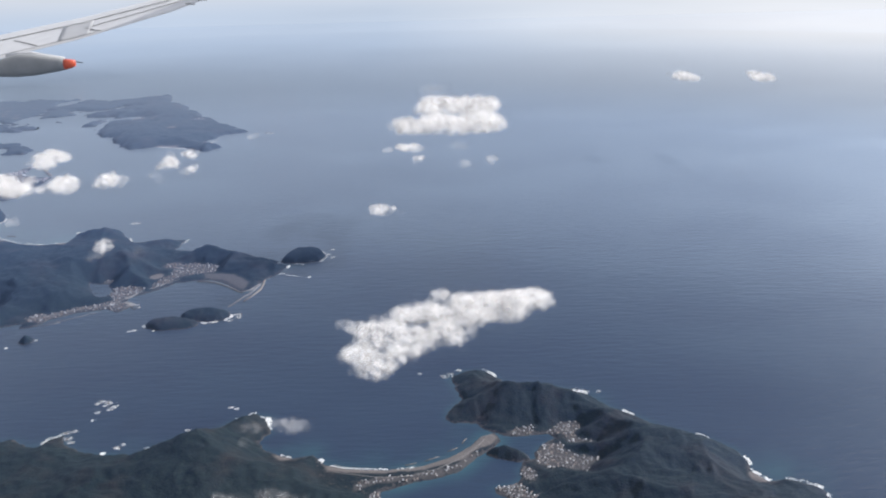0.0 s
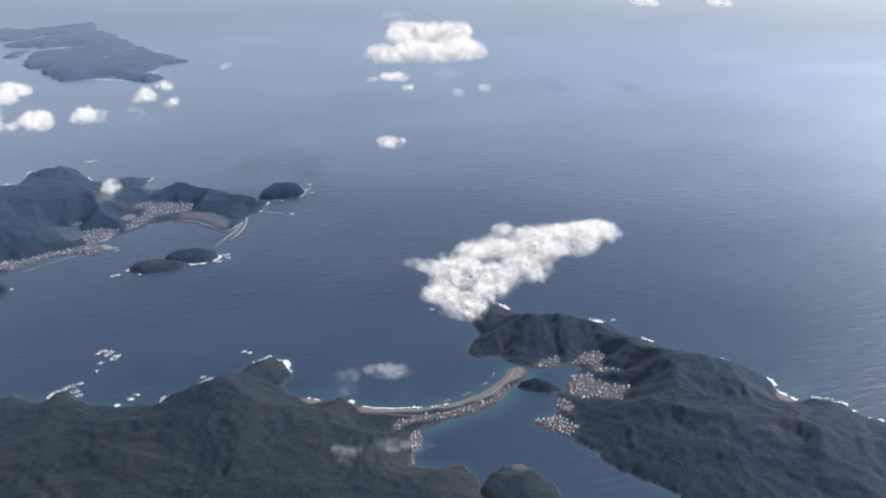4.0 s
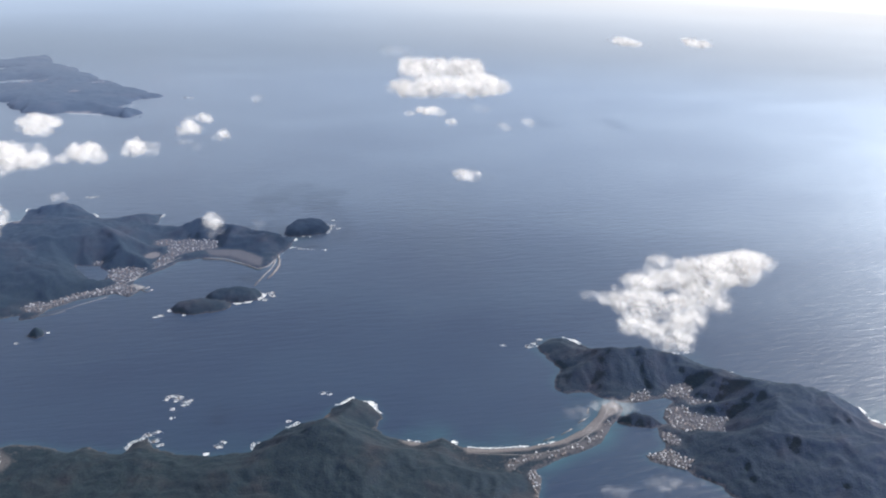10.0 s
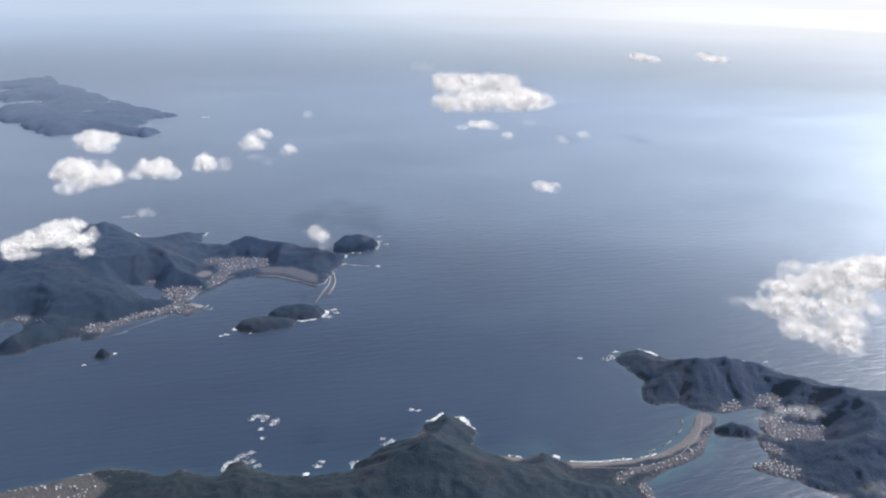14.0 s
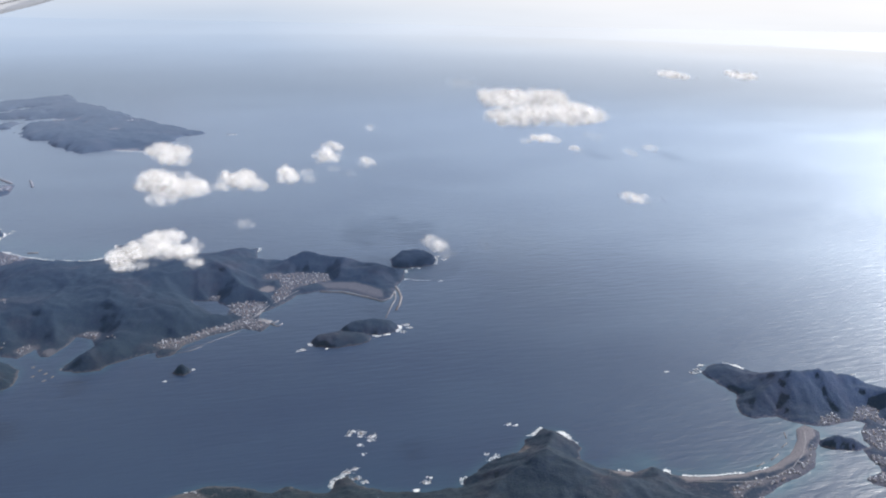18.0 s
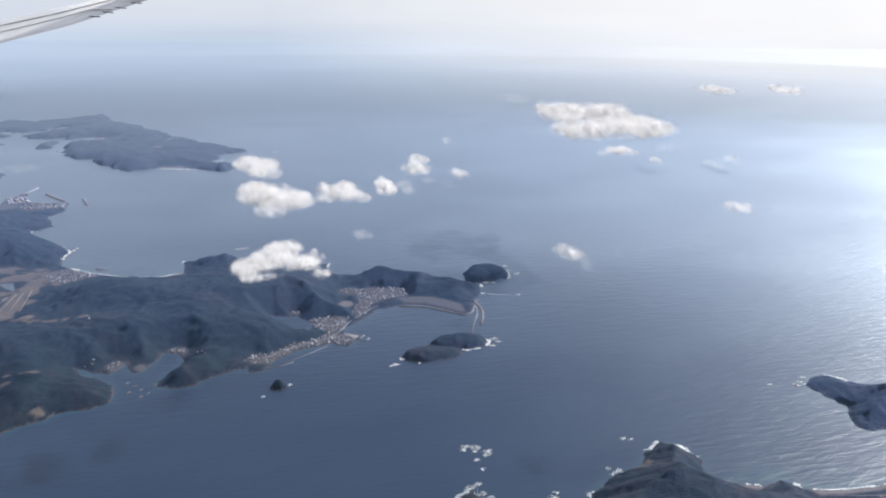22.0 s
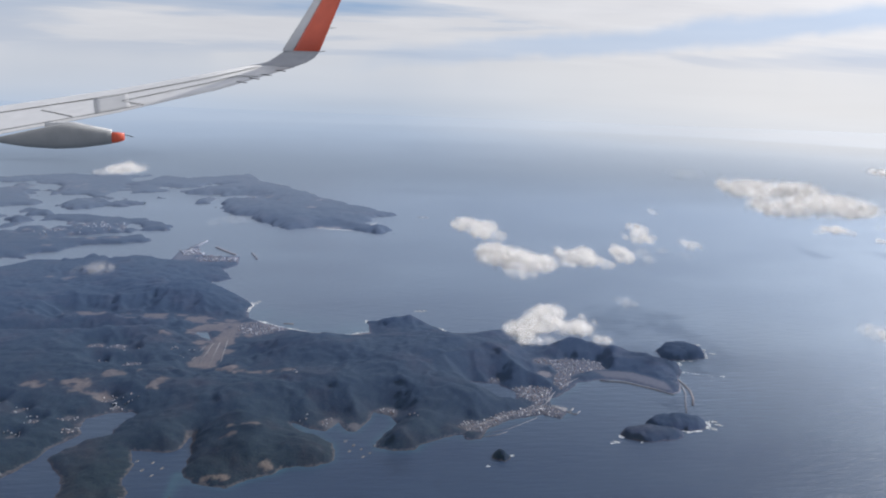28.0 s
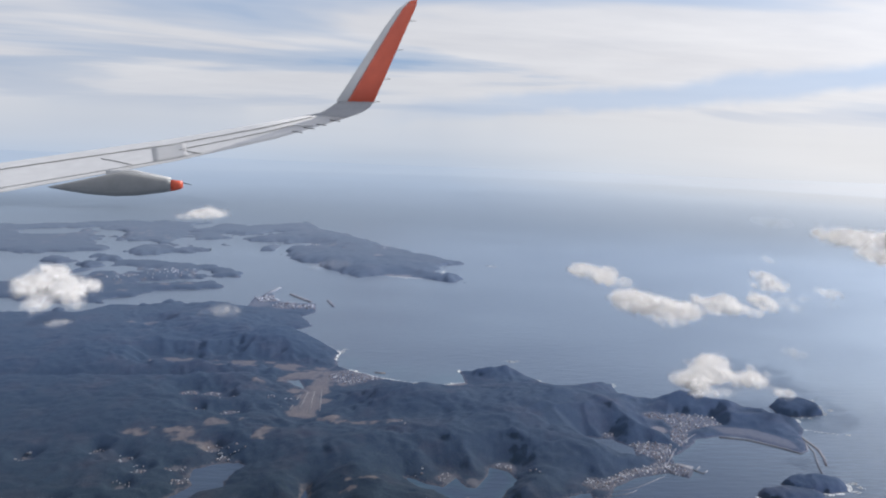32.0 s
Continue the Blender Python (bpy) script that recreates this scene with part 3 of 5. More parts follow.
land("port_land", "flat built-up port land with grey quays", "port", [PORT], 3.5, 3.0, [(-790, 1500, 20, 5)],
     [("town", -835, 1590, 26), ("town", -800, 1540, 22), ("town", -765, 1535, 18), ("town", -845, 1550, 16)], steep=6.0, ragged=2.0, kind="")
FAR_PENINSULA = [
    (-466, 1950), (-505, 1924), (-533, 1850), (-517, 1832), (-474, 1788), (-477, 1750), (-520, 1740), (-564, 1786), (-629, 1806), (-684, 1792), (-719, 1841), (-749, 1881), (-758, 1924),
    (-805, 1941), (-842, 2006), (-858, 2085), (-893, 2062), (-893, 2150), (-862, 2172), (-947, 2189), (-967, 2274), (-1010, 2300), (-1110, 2326), (-1077, 2387), (-972, 2438), (-818, 2530),
    (-764, 2390), (-659, 2240), (-578, 2112), (-517, 2026)]
land("far_peninsula", "long low wooded peninsula across the bay with a pale beach", "peninsula", [FAR_PENINSULA], 5.0, 9.0,
     [(-500, 1770, 22, 16), (-700, 1950, 120, 10), (-640, 1870, 80, 8), (-800, 2200, 140, 10)],
     [("sand", -597, 1796, 14), ("sand", -622, 1802, 10), ("sand", -526, 1842, 9), ("town", -790, 2150, 20), ("field", -740, 2130, 9), ("field", -720, 2090, 8), ("field", -800, 2180, 9), ("field", -690, 2010, 7), ("field", -640, 1960, 8), ("field", -620, 1890, 6), ("field", -820, 2300, 9), ("field", -700, 1900, 6), ("town", -620, 2120, 14)], holes=[[(-960, 2255), (-890, 2350), (-850, 2340), (-925, 2240)], [(-895, 2140), (-940, 2190), (-860, 2180), (-835, 2150)]], steep=14.0, ragged=20.0, bays=40, carve=0.24)
scatter = random.Random(5)
for outline in (
        [(-1900, 2300), (-1421, 2419), (-1307, 2492), (-1167, 2495), (-1035, 2485), (-950, 2400), (-972, 2266), (-1069, 2168), (-1067, 2085), (-1113, 2146), (-1217, 2173), (-1245, 2272), (-1276, 2207), (-1230, 2030), (-1279, 2002), (-1500, 1960), (-1900, 2050)],
        [(-1182, 2020), (-1162, 2101), (-1127, 2105), (-1032, 2021), (-1100, 1990), (-1156, 1990)],
        [(-1236, 1950), (-1209, 1992), (-1165, 1928), (-1200, 1918)],
        [(-1340, 1700), (-1240, 1790), (-1174, 1815), (-1140, 1900), (-1092, 1916), (-991, 1901), (-956, 1885), (-927, 1841), (-906, 1776), (-933, 1756), (-982, 1754), (-1019, 1740), (-1085, 1722), (-1050, 1690), (-990, 1700), (-935, 1716), (-924, 1690), (-965, 1648), (-1000, 1638),
         (-1050, 1640), (-1057, 1590), (-1084, 1540), (-1130, 1530), (-1340, 1560)],
        [(-1075, 2050), (-1052, 2072), (-1020, 2062), (-1034, 2040), (-1062, 2036)],
        [(-1300, 1905), (-1268, 1930), (-1225, 1908), (-1262, 1884)],
        [(-1215, 1862), (-1196, 1884), (-1172, 1868), (-1190, 1846)],
        [(-1010, 2130), (-985, 2160), (-960, 2140), (-985, 2112)],
        [(-1180, 1490), (-1140, 1520), (-1100, 1505), (-1130, 1478)],
        [(-1014, 1524), (-1003, 1565), (-971, 1580), (-950, 1548), (-981, 1506)],
        [(-948, 1516), (-933, 1560), (-912, 1571), (-886, 1531), (-884, 1478), (-906, 1466)]):
    cx, cy = sum(q[0] for q in outline) / len(outline), sum(q[1] for q in outline) / len(outline)
    land("bay_island", "low wooded island in the far bay, patched with pale fields", "island", [outline], 5.0, 8.0, [(cx, cy, 90, 4)],
         [("field", cx + scatter.gauss(0, 70), cy + scatter.gauss(0, 45), scatter.uniform(4, 9)) for _ in range(34)] if len(outline) > 8 else [], steep=12.0, ragged=44.0, bays=60, carve=0.36, kind="")
land("rocky_island", "dark wooded rocky island ringed with surf", "island", [[(-228, 1052), (-226, 1080), (-214, 1096), (-195, 1102), (-176, 1094), (-170, 1071), (-177, 1054), (-203, 1048), (-217, 1046)]], 1.8, 11.0, [(-200, 1075, 26, 3)], steep=5.0, ragged=3.0, ridge=0.3, lift=0.72, cliff=2.2, kind="")
land("rocky_island", "twin-humped wooded island with surf on its seaward rocks", "island", [[(-316, 886), (-304, 899), (-277, 900), (-261, 891), (-256, 881), (-264, 870), (-282, 864), (-308, 872)],
     [(-351, 862), (-341, 875), (-318, 877), (-296, 870), (-288, 862), (-293, 853), (-308, 846), (-326, 846), (-346, 851)]], 1.7, 8.0,
     [(-284, 884, 18, 4), (-324, 862, 16, 2)], steep=4.5, ridge=0.35, cliff=2.0, ragged=2.5, lift=0.72, kind="")
land("wooded_islet", "small wooded islet standing off the shore", "islet", [[(-477, 826), (-475, 834), (-470, 838), (-464, 834), (-461, 824), (-467, 819)]], 1.5, 6.0, [(-469, 828, 6, 3)], steep=3.0, ragged=1.4, ridge=0.3, lift=0.8, cliff=2.2, kind="")


# ---- the sea ----
def make_water():
    def lines(low, high, a, b, step):
        out, x, s = [], a, step
        while x > low:
            out.append(x)
            s *= 1.12
            x -= s
        left = [low] + out[:0:-1]
        out, x, s = [], b, step
        while x < high:
            out.append(x)
            s *= 1.12
            x += s
        return np.array(left + list(np.arange(a, b, step)) + out + [high])
    gx, gy = lines(-6500, 6500, -760, 340, 6.0), lines(-2500, 6200, 440, 1200, 6.0)
    x, y = np.meshgrid(gx, gy)
    ny, nx = x.shape
    shallow = np.zeros(x.shape)
    for o in (NEAR_HEADLAND, SAND_SPIT, RIGHT_HEADLAND, RIGHT_TIP, MIDDLE_SOUTH, MIDDLE_NORTH, MIDDLE_WEST):
        off = -inside(x, y, o)
        shallow = np.maximum(shallow, np.where(off < -6, 0.2, 1.0) * np.clip(1 - np.maximum(off, 0) / (20 if o is SAND_SPIT else 9), 0, 1) * (0.42 if o is SAND_SPIT else 0.30))
    for sx, sy, r, k in ((-128, 598, 20, 0.6), (-145, 600, 14, 0.5), (-75, 577, 26, 0.42), (-20, 588, 24, 0.4), (2, 618, 20, 0.32), (246, 556, 26, 0.6), (270, 545, 24, 0.4), (125, 676, 26, 0.4), (-585, 1172, 40, 0.5), (-650, 1190, 50, 0.4), (-700, 1240, 30, 0.5),
                         (50, 605, 30, 0.25), (0, 530, 60, 0.2), (-30, 580, 20, 0.4), (-330, 625, 40, 0.2), (-280, 615, 25, 0.3), (-205, 1040, 18, 0.4)):
        shallow = np.maximum(shallow, 0.55 * k * np.exp(-((x - sx) ** 2 + (y - sy) ** 2) / (r * r)))
    shallow *= 0.6 + 0.8 * fbm(x, y, 24, 3, 6)
    q = (np.arange(ny - 1)[:, None] * nx + np.arange(nx - 1)[None, :]).ravel()
    faces = np.stack([q, q + 1, q + nx + 1, q + nx], 1)
    ob = mesh_object("water", np.stack([x.ravel(), y.ravel(), np.zeros(x.size)], 1).tolist(), faces.tolist(), SEA)
    set_cover(ob, "shallow", shallow)
    tagged(ob, "deep blue sea with long low swell, turquoise along the beaches", "sea", kind="structure")


make_water()

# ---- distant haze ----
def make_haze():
    """Backdrop: a glowing sheet painted as bright far haze, hiding the sea's horizon line."""
    m = bpy.data.materials.new("glowing_far_haze")
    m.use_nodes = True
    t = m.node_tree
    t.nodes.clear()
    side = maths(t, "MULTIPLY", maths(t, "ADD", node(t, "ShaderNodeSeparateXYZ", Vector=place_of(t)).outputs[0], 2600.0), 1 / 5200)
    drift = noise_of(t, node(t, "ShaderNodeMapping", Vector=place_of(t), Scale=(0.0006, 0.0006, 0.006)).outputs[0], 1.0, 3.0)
    # Haze and the sun's glare are put into the emission colour, brighter towards +x.
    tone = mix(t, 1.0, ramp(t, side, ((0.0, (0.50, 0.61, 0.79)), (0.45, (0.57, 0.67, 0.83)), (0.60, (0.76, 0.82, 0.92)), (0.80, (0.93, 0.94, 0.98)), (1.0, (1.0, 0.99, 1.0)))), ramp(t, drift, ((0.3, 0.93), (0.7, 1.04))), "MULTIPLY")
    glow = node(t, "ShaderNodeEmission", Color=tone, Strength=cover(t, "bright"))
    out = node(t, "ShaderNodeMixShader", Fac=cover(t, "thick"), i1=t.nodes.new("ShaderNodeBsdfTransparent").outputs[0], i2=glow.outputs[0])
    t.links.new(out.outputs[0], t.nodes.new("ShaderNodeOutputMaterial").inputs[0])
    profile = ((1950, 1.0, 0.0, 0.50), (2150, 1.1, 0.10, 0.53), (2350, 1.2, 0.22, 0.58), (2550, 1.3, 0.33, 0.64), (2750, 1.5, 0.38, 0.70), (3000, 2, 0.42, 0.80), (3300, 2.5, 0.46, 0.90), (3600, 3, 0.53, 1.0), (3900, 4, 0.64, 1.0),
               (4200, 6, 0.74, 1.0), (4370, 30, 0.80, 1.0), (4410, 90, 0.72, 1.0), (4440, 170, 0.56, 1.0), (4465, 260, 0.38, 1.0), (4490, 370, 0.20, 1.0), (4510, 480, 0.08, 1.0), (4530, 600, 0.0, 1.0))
    verts, faces, thick, bright = [], [], [], []
    n = 64
    for r, z, a, b in profile:
        for k in range(n + 1):
            q = radians(-80 + 160 * k / n)
            verts.append((-360 + r * math.sin(q), 150 + r * math.cos(q), z))
            thick.append(a)
            bright.append(b)
    for j in range(len(profile) - 1):
        faces += [(j * (n + 1) + k, j * (n + 1) + k + 1, (j + 1) * (n + 1) + k + 1, (j + 1) * (n + 1) + k) for k in range(n)]
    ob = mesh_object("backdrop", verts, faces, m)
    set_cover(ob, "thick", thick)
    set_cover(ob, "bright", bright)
    tagged(ob, "glowing sheet painted as pale bright haze over the far horizon", "haze", kind="structure")


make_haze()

# ---- clouds ----
GRID3 = np.random.RandomState(9).rand(32, 32, 32)


def fbm3(x, y, z, size, octaves=4, seed=0):
    """Smooth noise in space, from 0 to 1."""
    total, weight, w = 0.0, 0.0, 1.0
    for k in range(octaves):
        p = [x / size + 7.7 * (seed + k), y / size + 3.1 * (seed + k), z / size + 5.3 * (seed + k)]
        i = [np.floor(v).astype(int) for v in p]
        f = [v - j for v, j in zip(p, i)]
        f = [v * v * (3 - 2 * v) for v in f]
        value = 0.0
        for a in (0, 1):
            for b in (0, 1):
                for c in (0, 1):
                    share = (f[0] if a else 1 - f[0]) * (f[1] if b else 1 - f[1]) * (f[2] if c else 1 - f[2])
                    value = value + share * GRID3[(i[0] + a) % 32, (i[1] + b) % 32, (i[2] + c) % 32]
        total, weight, w, size = total + w * value, weight + w, w * 0.62, size * 0.5
    return total / weight


def cloud(label, lobes, seed, most=5200):
    """A cloud of thin soft tufts filling heaped lobes (x, y, z, rx, ry, rz, weight)."""
    rng = np.random.RandomState(seed)
    big = max(l[3] for l in lobes)
    heaps = [(x, y, z, rx, ry * 1.35, rz * 1.1, w) for x, y, z, rx, ry, rz, w in lobes]
    scale = 0.9 * big
    rough = 2.1 if big > 12 else 2.8

    def field(x, y, z):
        best, weight = np.full(x.shape, -9.0), np.zeros(x.shape)
        for cx, cy, cz, rx, ry, rz, w in heaps:
            dz = (z - cz) / rz
            f = 1 - np.sqrt(((x - cx) / rx) ** 2 + ((y - cy) / ry) ** 2 + np.where(dz < 0, dz * 1.7, dz) ** 2)
            weight = np.where(f > best, w, weight)
            best = np.maximum(best, f)
        lumps = fbm3(x, y * 0.8, z * 1.3, scale, 5, seed) - 0.5
        return best - 0.04 + rough * lumps, weight

    lo = np.array([min(l[k] - 1.35 * l[3 + k] for l in heaps) for k in range(3)])
    hi = np.array([max(l[k] + 1.35 * l[3 + k] for l in heaps) for k in range(3)])
    room = float(np.prod(hi - lo))
    pick = rng.rand(int(most * 9), 3) * (hi - lo) + lo
    f, w = field(*pick.T)
    keep = np.nonzero(f > 0.0)[0]
    full = room * len(keep) / len(pick)
    keep = keep[:most]
    p, f, w = pick[keep], f[keep], w[keep]
    gap = (full / max(len(keep), 1)) ** (1 / 3)
    e = 0.5 * gap + 0.02 * big
    out = np.stack([f - field(*(p + d).T)[0] for d in np.eye(3) * e], 1)
    out /= np.linalg.norm(out, axis=1)[:, None] + 1e-6
    thin = ((f < 0.42) | (rng.rand(len(p)) < 0.22)) & ((out[:, 2] > -0.25) | (rng.rand(len(p)) < 0.3))
    p, f, w, out = p[thin], f[thin], w[thin], out[thin]
    n, ring = len(p), 8
    lean = rng.normal(size=(n, 3)) * 0.5 + np.array((0.0, -0.55, 0.7))
    lean /= np.linalg.norm(lean, axis=1)[:, None]
    u = np.cross(lean, rng.normal(size=(n, 3)))
    u /= np.linalg.norm(u, axis=1)[:, None]
    v = np.cross(lean, u)
    edge = np.clip(f / 0.55, 0, 1)
    size = gap * (1.15 + 0.75 * rng.rand(n)) * (0.75 + 0.5 * edge)
    verts = np.empty((n, ring + 1, 3))
    verts[:, 0] = p
    for k in range(ring):
        q = k * 2 * math.pi / ring
        verts[:, k + 1] = p + (u * math.cos(q) + v * math.sin(q)) * (size * (0.75 + 0.5 * rng.rand(n)))[:, None]
    base = np.arange(n)[:, None] * (ring + 1)
    tri = np.array([(0, 1 + k, 1 + (k + 1) % ring) for k in range(ring)])
    faces = (base[:, :, None] + tri[None]).reshape(-1, 3)
    whole = tagged(new("cloud"), label, "cloud", group="low clouds")
    whole.location = p.mean(0)
    ob = tagged(mesh_object("vapour", (verts.reshape(-1, 3) - p.mean(0)).tolist(), faces.tolist(), CLOUD), kind="stuff")
    ob.parent = whole
    core = np.zeros((n, ring + 1))
    core[:, 0] = 1
    set_cover(ob, "core", core)
    set_cover(ob, "dense", np.repeat((0.03 + 0.38 * edge ** 1.3) * w ** 3.5, ring + 1))
    set_cover(ob, "grain", np.full(n * (ring + 1), 3.0 / gap))
    # Normals leaned up and sunward, to brighten sides that would lie in shade.
    shade = out * 0.28 + np.array((0.42, 0.08, 0.62))
    shade /= np.linalg.norm(shade, axis=1)[:, None]
    ob.data.attributes.new("sunward", "FLOAT_VECTOR", "POINT").data.foreach_set("vector", np.repeat(shade, ring + 1, 0).astype(np.float32).ravel())
    return whole


cloud("ragged white cumulus cloud with wispy edges, torn open in the middle", [
    (-38, 462, 182, 18, 15, 7, 1), (-18, 464, 182, 20, 17, 8, 1), (3, 466, 182, 19, 16, 8, 1), (25, 473, 182, 17, 14, 7, 1), (47, 483, 182, 14, 11, 5, 1), (-54, 439, 182, 14, 13, 6, 1), (-35, 437, 182, 19, 15, 6, 1),
    (-12, 443, 182, 17, 13, 5, 1), (-60, 414, 182, 12, 12, 5, 0.95), (-50, 400, 182, 13, 9, 4, 0.95), (-34, 416, 182, 14, 12, 5, 0.95), (-68, 455, 182, 9, 4, 2, 0.75)], 11, 12000)
cloud("bright white cumulus cloud with a lumpy top", [
    (-25, 1297, 160, 30, 44, 13, 1), (20, 1323, 160, 44, 55, 14, 1), (52, 1299, 160, 40, 58, 15, 1), (49, 1172, 160, 36, 42, 11, 1), (-54, 1163, 160, 24, 36, 11, 0.95), (-13, 1157, 160, 47, 40, 11, 0.95)], 12, 6500)
for k, (label, lobes, most) in enumerate((
        ("small torn white cloud beneath the larger one", [(-49, 1030, 158, 24, 18, 5, 0.95), (-74, 1022, 158, 9, 11, 3, 0.7)], 900),
        ("tiny wisp of white cloud", [(-33, 969, 158, 8, 11, 3.5, 0.85)], 250),
        ("thin faint wisp of cloud", [(14, 1027, 158, 15, 15, 4, 0.45)], 250),
        ("tiny wisp of white cloud", [(18, 942, 158, 8, 11, 3, 0.6)], 200),
        ("tiny wisp of white cloud", [(52, 956, 158, 8, 11, 3, 0.7)], 200),
        ("thin faint wisp of cloud", [(-19, 1506, 158, 28, 31, 6, 0.45)], 300),
        ("small flat white cloud far out at sea", [(491, 1682, 141, 26, 36, 6, 1.0)], 500),
        ("small flat white cloud far out at sea", [(635, 1651, 141, 24, 36, 7, 1.0)], 500),
        ("small white cloud drifting alone", [(-66, 762, 160, 11, 11, 3.6, 0.95), (-53, 752, 160, 9.5, 5, 2, 0.35)], 500),
        ("broad white cumulus cloud shading the hills", [(-486, 703, 156, 16.5, 17, 8, 1), (-467, 717, 156, 21, 18, 8, 1), (-452, 704, 156, 17.5, 18, 8, 1), (-443, 678, 156, 11, 10, 5, 0.95), (-478, 680, 156, 16, 9, 4, 0.8), (-459, 736, 156, 10.5, 10, 5, 0.9)], 6000),
        ("soft rounded white cumulus cloud", [(-466, 841, 170, 28, 28, 10, 1), (-483, 845, 170, 16, 21, 8, 0.95), (-447, 843, 170, 13, 19, 7, 0.95), (-471, 799, 170, 13, 10, 4, 0.8)], 4500),
        ("curled strip of white cloud", [(-481, 985, 170, 12, 18, 5.5, 0.95), (-467, 963, 170, 17, 22, 7, 0.95), (-456, 932, 170, 8, 12, 5, 0.85)], 2200),
        ("small puff of white cloud", [(-408, 848, 170, 19, 18, 6.5, 0.95), (-391, 829, 170, 9, 11, 4, 0.8), (-420, 830, 170, 10, 11, 4, 0.8)], 2000),
        ("upright torn puff of white cloud", [(-363, 858, 170, 9, 14, 6.5, 0.95), (-347, 853, 170, 8.5, 13, 5, 0.6)], 1100),
        ("small torn puff of white cloud", [(-320, 929, 170, 10.5, 16, 7, 0.95), (-308, 974, 170, 7.5, 11, 4, 0.9), (-321, 878, 170, 7, 10, 4, 0.6)], 1100),
        ("small faint puff of cloud", [(-284, 899, 170, 9, 12, 4, 0.8), (-309, 857, 170, 5, 6, 2, 0.5)], 450),
        ("tiny wisp of white cloud", [(-252, 1070, 170, 6, 9, 3, 0.6)], 160),
        ("faint puff of cloud", [(-406, 733, 165, 6, 7, 3, 0.6)], 220),
        ("thin torn cloud wisp over the open sea", [(-283, 633, 174, 8, 9, 4, 0.75), (-280, 611, 174, 6, 6, 2.5, 0.5)], 700),
        ("faint scrap of cloud over the open sea", [(-252, 620, 174, 3.5, 5, 3, 0.4), (-247, 595, 174, 5, 4, 2, 0.3)], 200),
        ("round white cumulus cloud", [(-942, 920, 166, 22, 32, 11, 1), (-913, 879, 166, 21, 30, 11, 1), (-924, 850, 166, 13, 19, 6, 0.9)], 3500),
        ("thin flat tail of cloud", [(-892, 790, 166, 13, 8, 2.6, 0.6)], 350),
        ("flat white cloud far along the coast", [(-922, 1515, 150, 36, 34, 6.5, 0.95), (-941, 1471, 150, 25, 18, 3.5, 0.7)], 900),
        ("thin veil of low cloud", [(-721, 1109, 150, 21, 13, 3.4, 0.45), (-736, 1094, 150, 12, 13, 3.6, 0.4)], 500),
        ("thin veil of low cloud", [(-793, 851, 160, 17, 9, 3.2, 0.55), (-804, 844, 160, 8, 6, 2, 0.4)], 500),
        ("thin ragged cloud drifting low over the lagoon", [(-95, 369, 167, 8, 4, 2.6, 0.62), (-86, 367, 167, 9, 4, 2.6, 0.6), (-111, 364, 167, 6, 3, 2, 0.45), (-111, 355, 167, 4, 4, 2.2, 0.4)], 900),
        ("thin ragged cloud drifting low over the lagoon", [(-89, 315, 163, 9, 4, 2.6, 0.5), (-83, 312, 163, 6, 3, 2.2, 0.45), (-110, 313, 163, 8.4, 4, 2.4, 0.5)], 700))):
    cloud(label, lobes, 20 + k, most)


# ---- surf, rocks and works along the shore ----
def flakes(name, label, category, spots, material, seed, low, high, lift):
    """Many small uneven flat-topped pieces, joined: breaking water or wet stones."""
    rng = np.random.RandomState(seed)
    verts, faces = [], []
    for x, y, size in spots:
        r = size * (low + (high - low) * rng.rand())
        turn, b, h = rng.rand() * 6.3, len(verts), lift * (0.5 + rng.rand())
        for ring, z in ((1.0, -0.1), (0.72, h)):
            for k in range(6):
                q = turn + k * math.pi / 3
                w = r * ring * (0.7 + 0.6 * rng.rand())
                verts.append((x + math.cos(q) * w * 1.4, y + math.sin(q) * w, z))
        faces += [(b + k, b + (k + 1) % 6, b + 6 + (k + 1) % 6, b + 6 + k) for k in range(6)] + [tuple(range(b + 6, b + 12))]
    return tagged(mesh_object(name, verts, faces, material, False), label, category, kind="stuff")


def shore_spots(discs, n, out, inn, seed, cut=0.5):
    """Places along the waterline, in patches, inside the discs (x, y, radius)."""
    rng = np.random.RandomState(seed)
    got = []
    for x, y, r, share in discs:
        q, w = rng.rand(n * 40) * 6.2832, r * np.sqrt(rng.rand(n * 40))
        px, py = x + np.cos(q) * w, y + np.sin(q) * w
        d = sample_many(px, py)[1]
        ok = np.nonzero((d > -out) & (d < inn) & (fbm(px, py, 13, 2, 8) > cut))[0][:int(n * share)]
        got += [(float(px[k]), float(py[k]), 1.0) for k in ok]
    return got


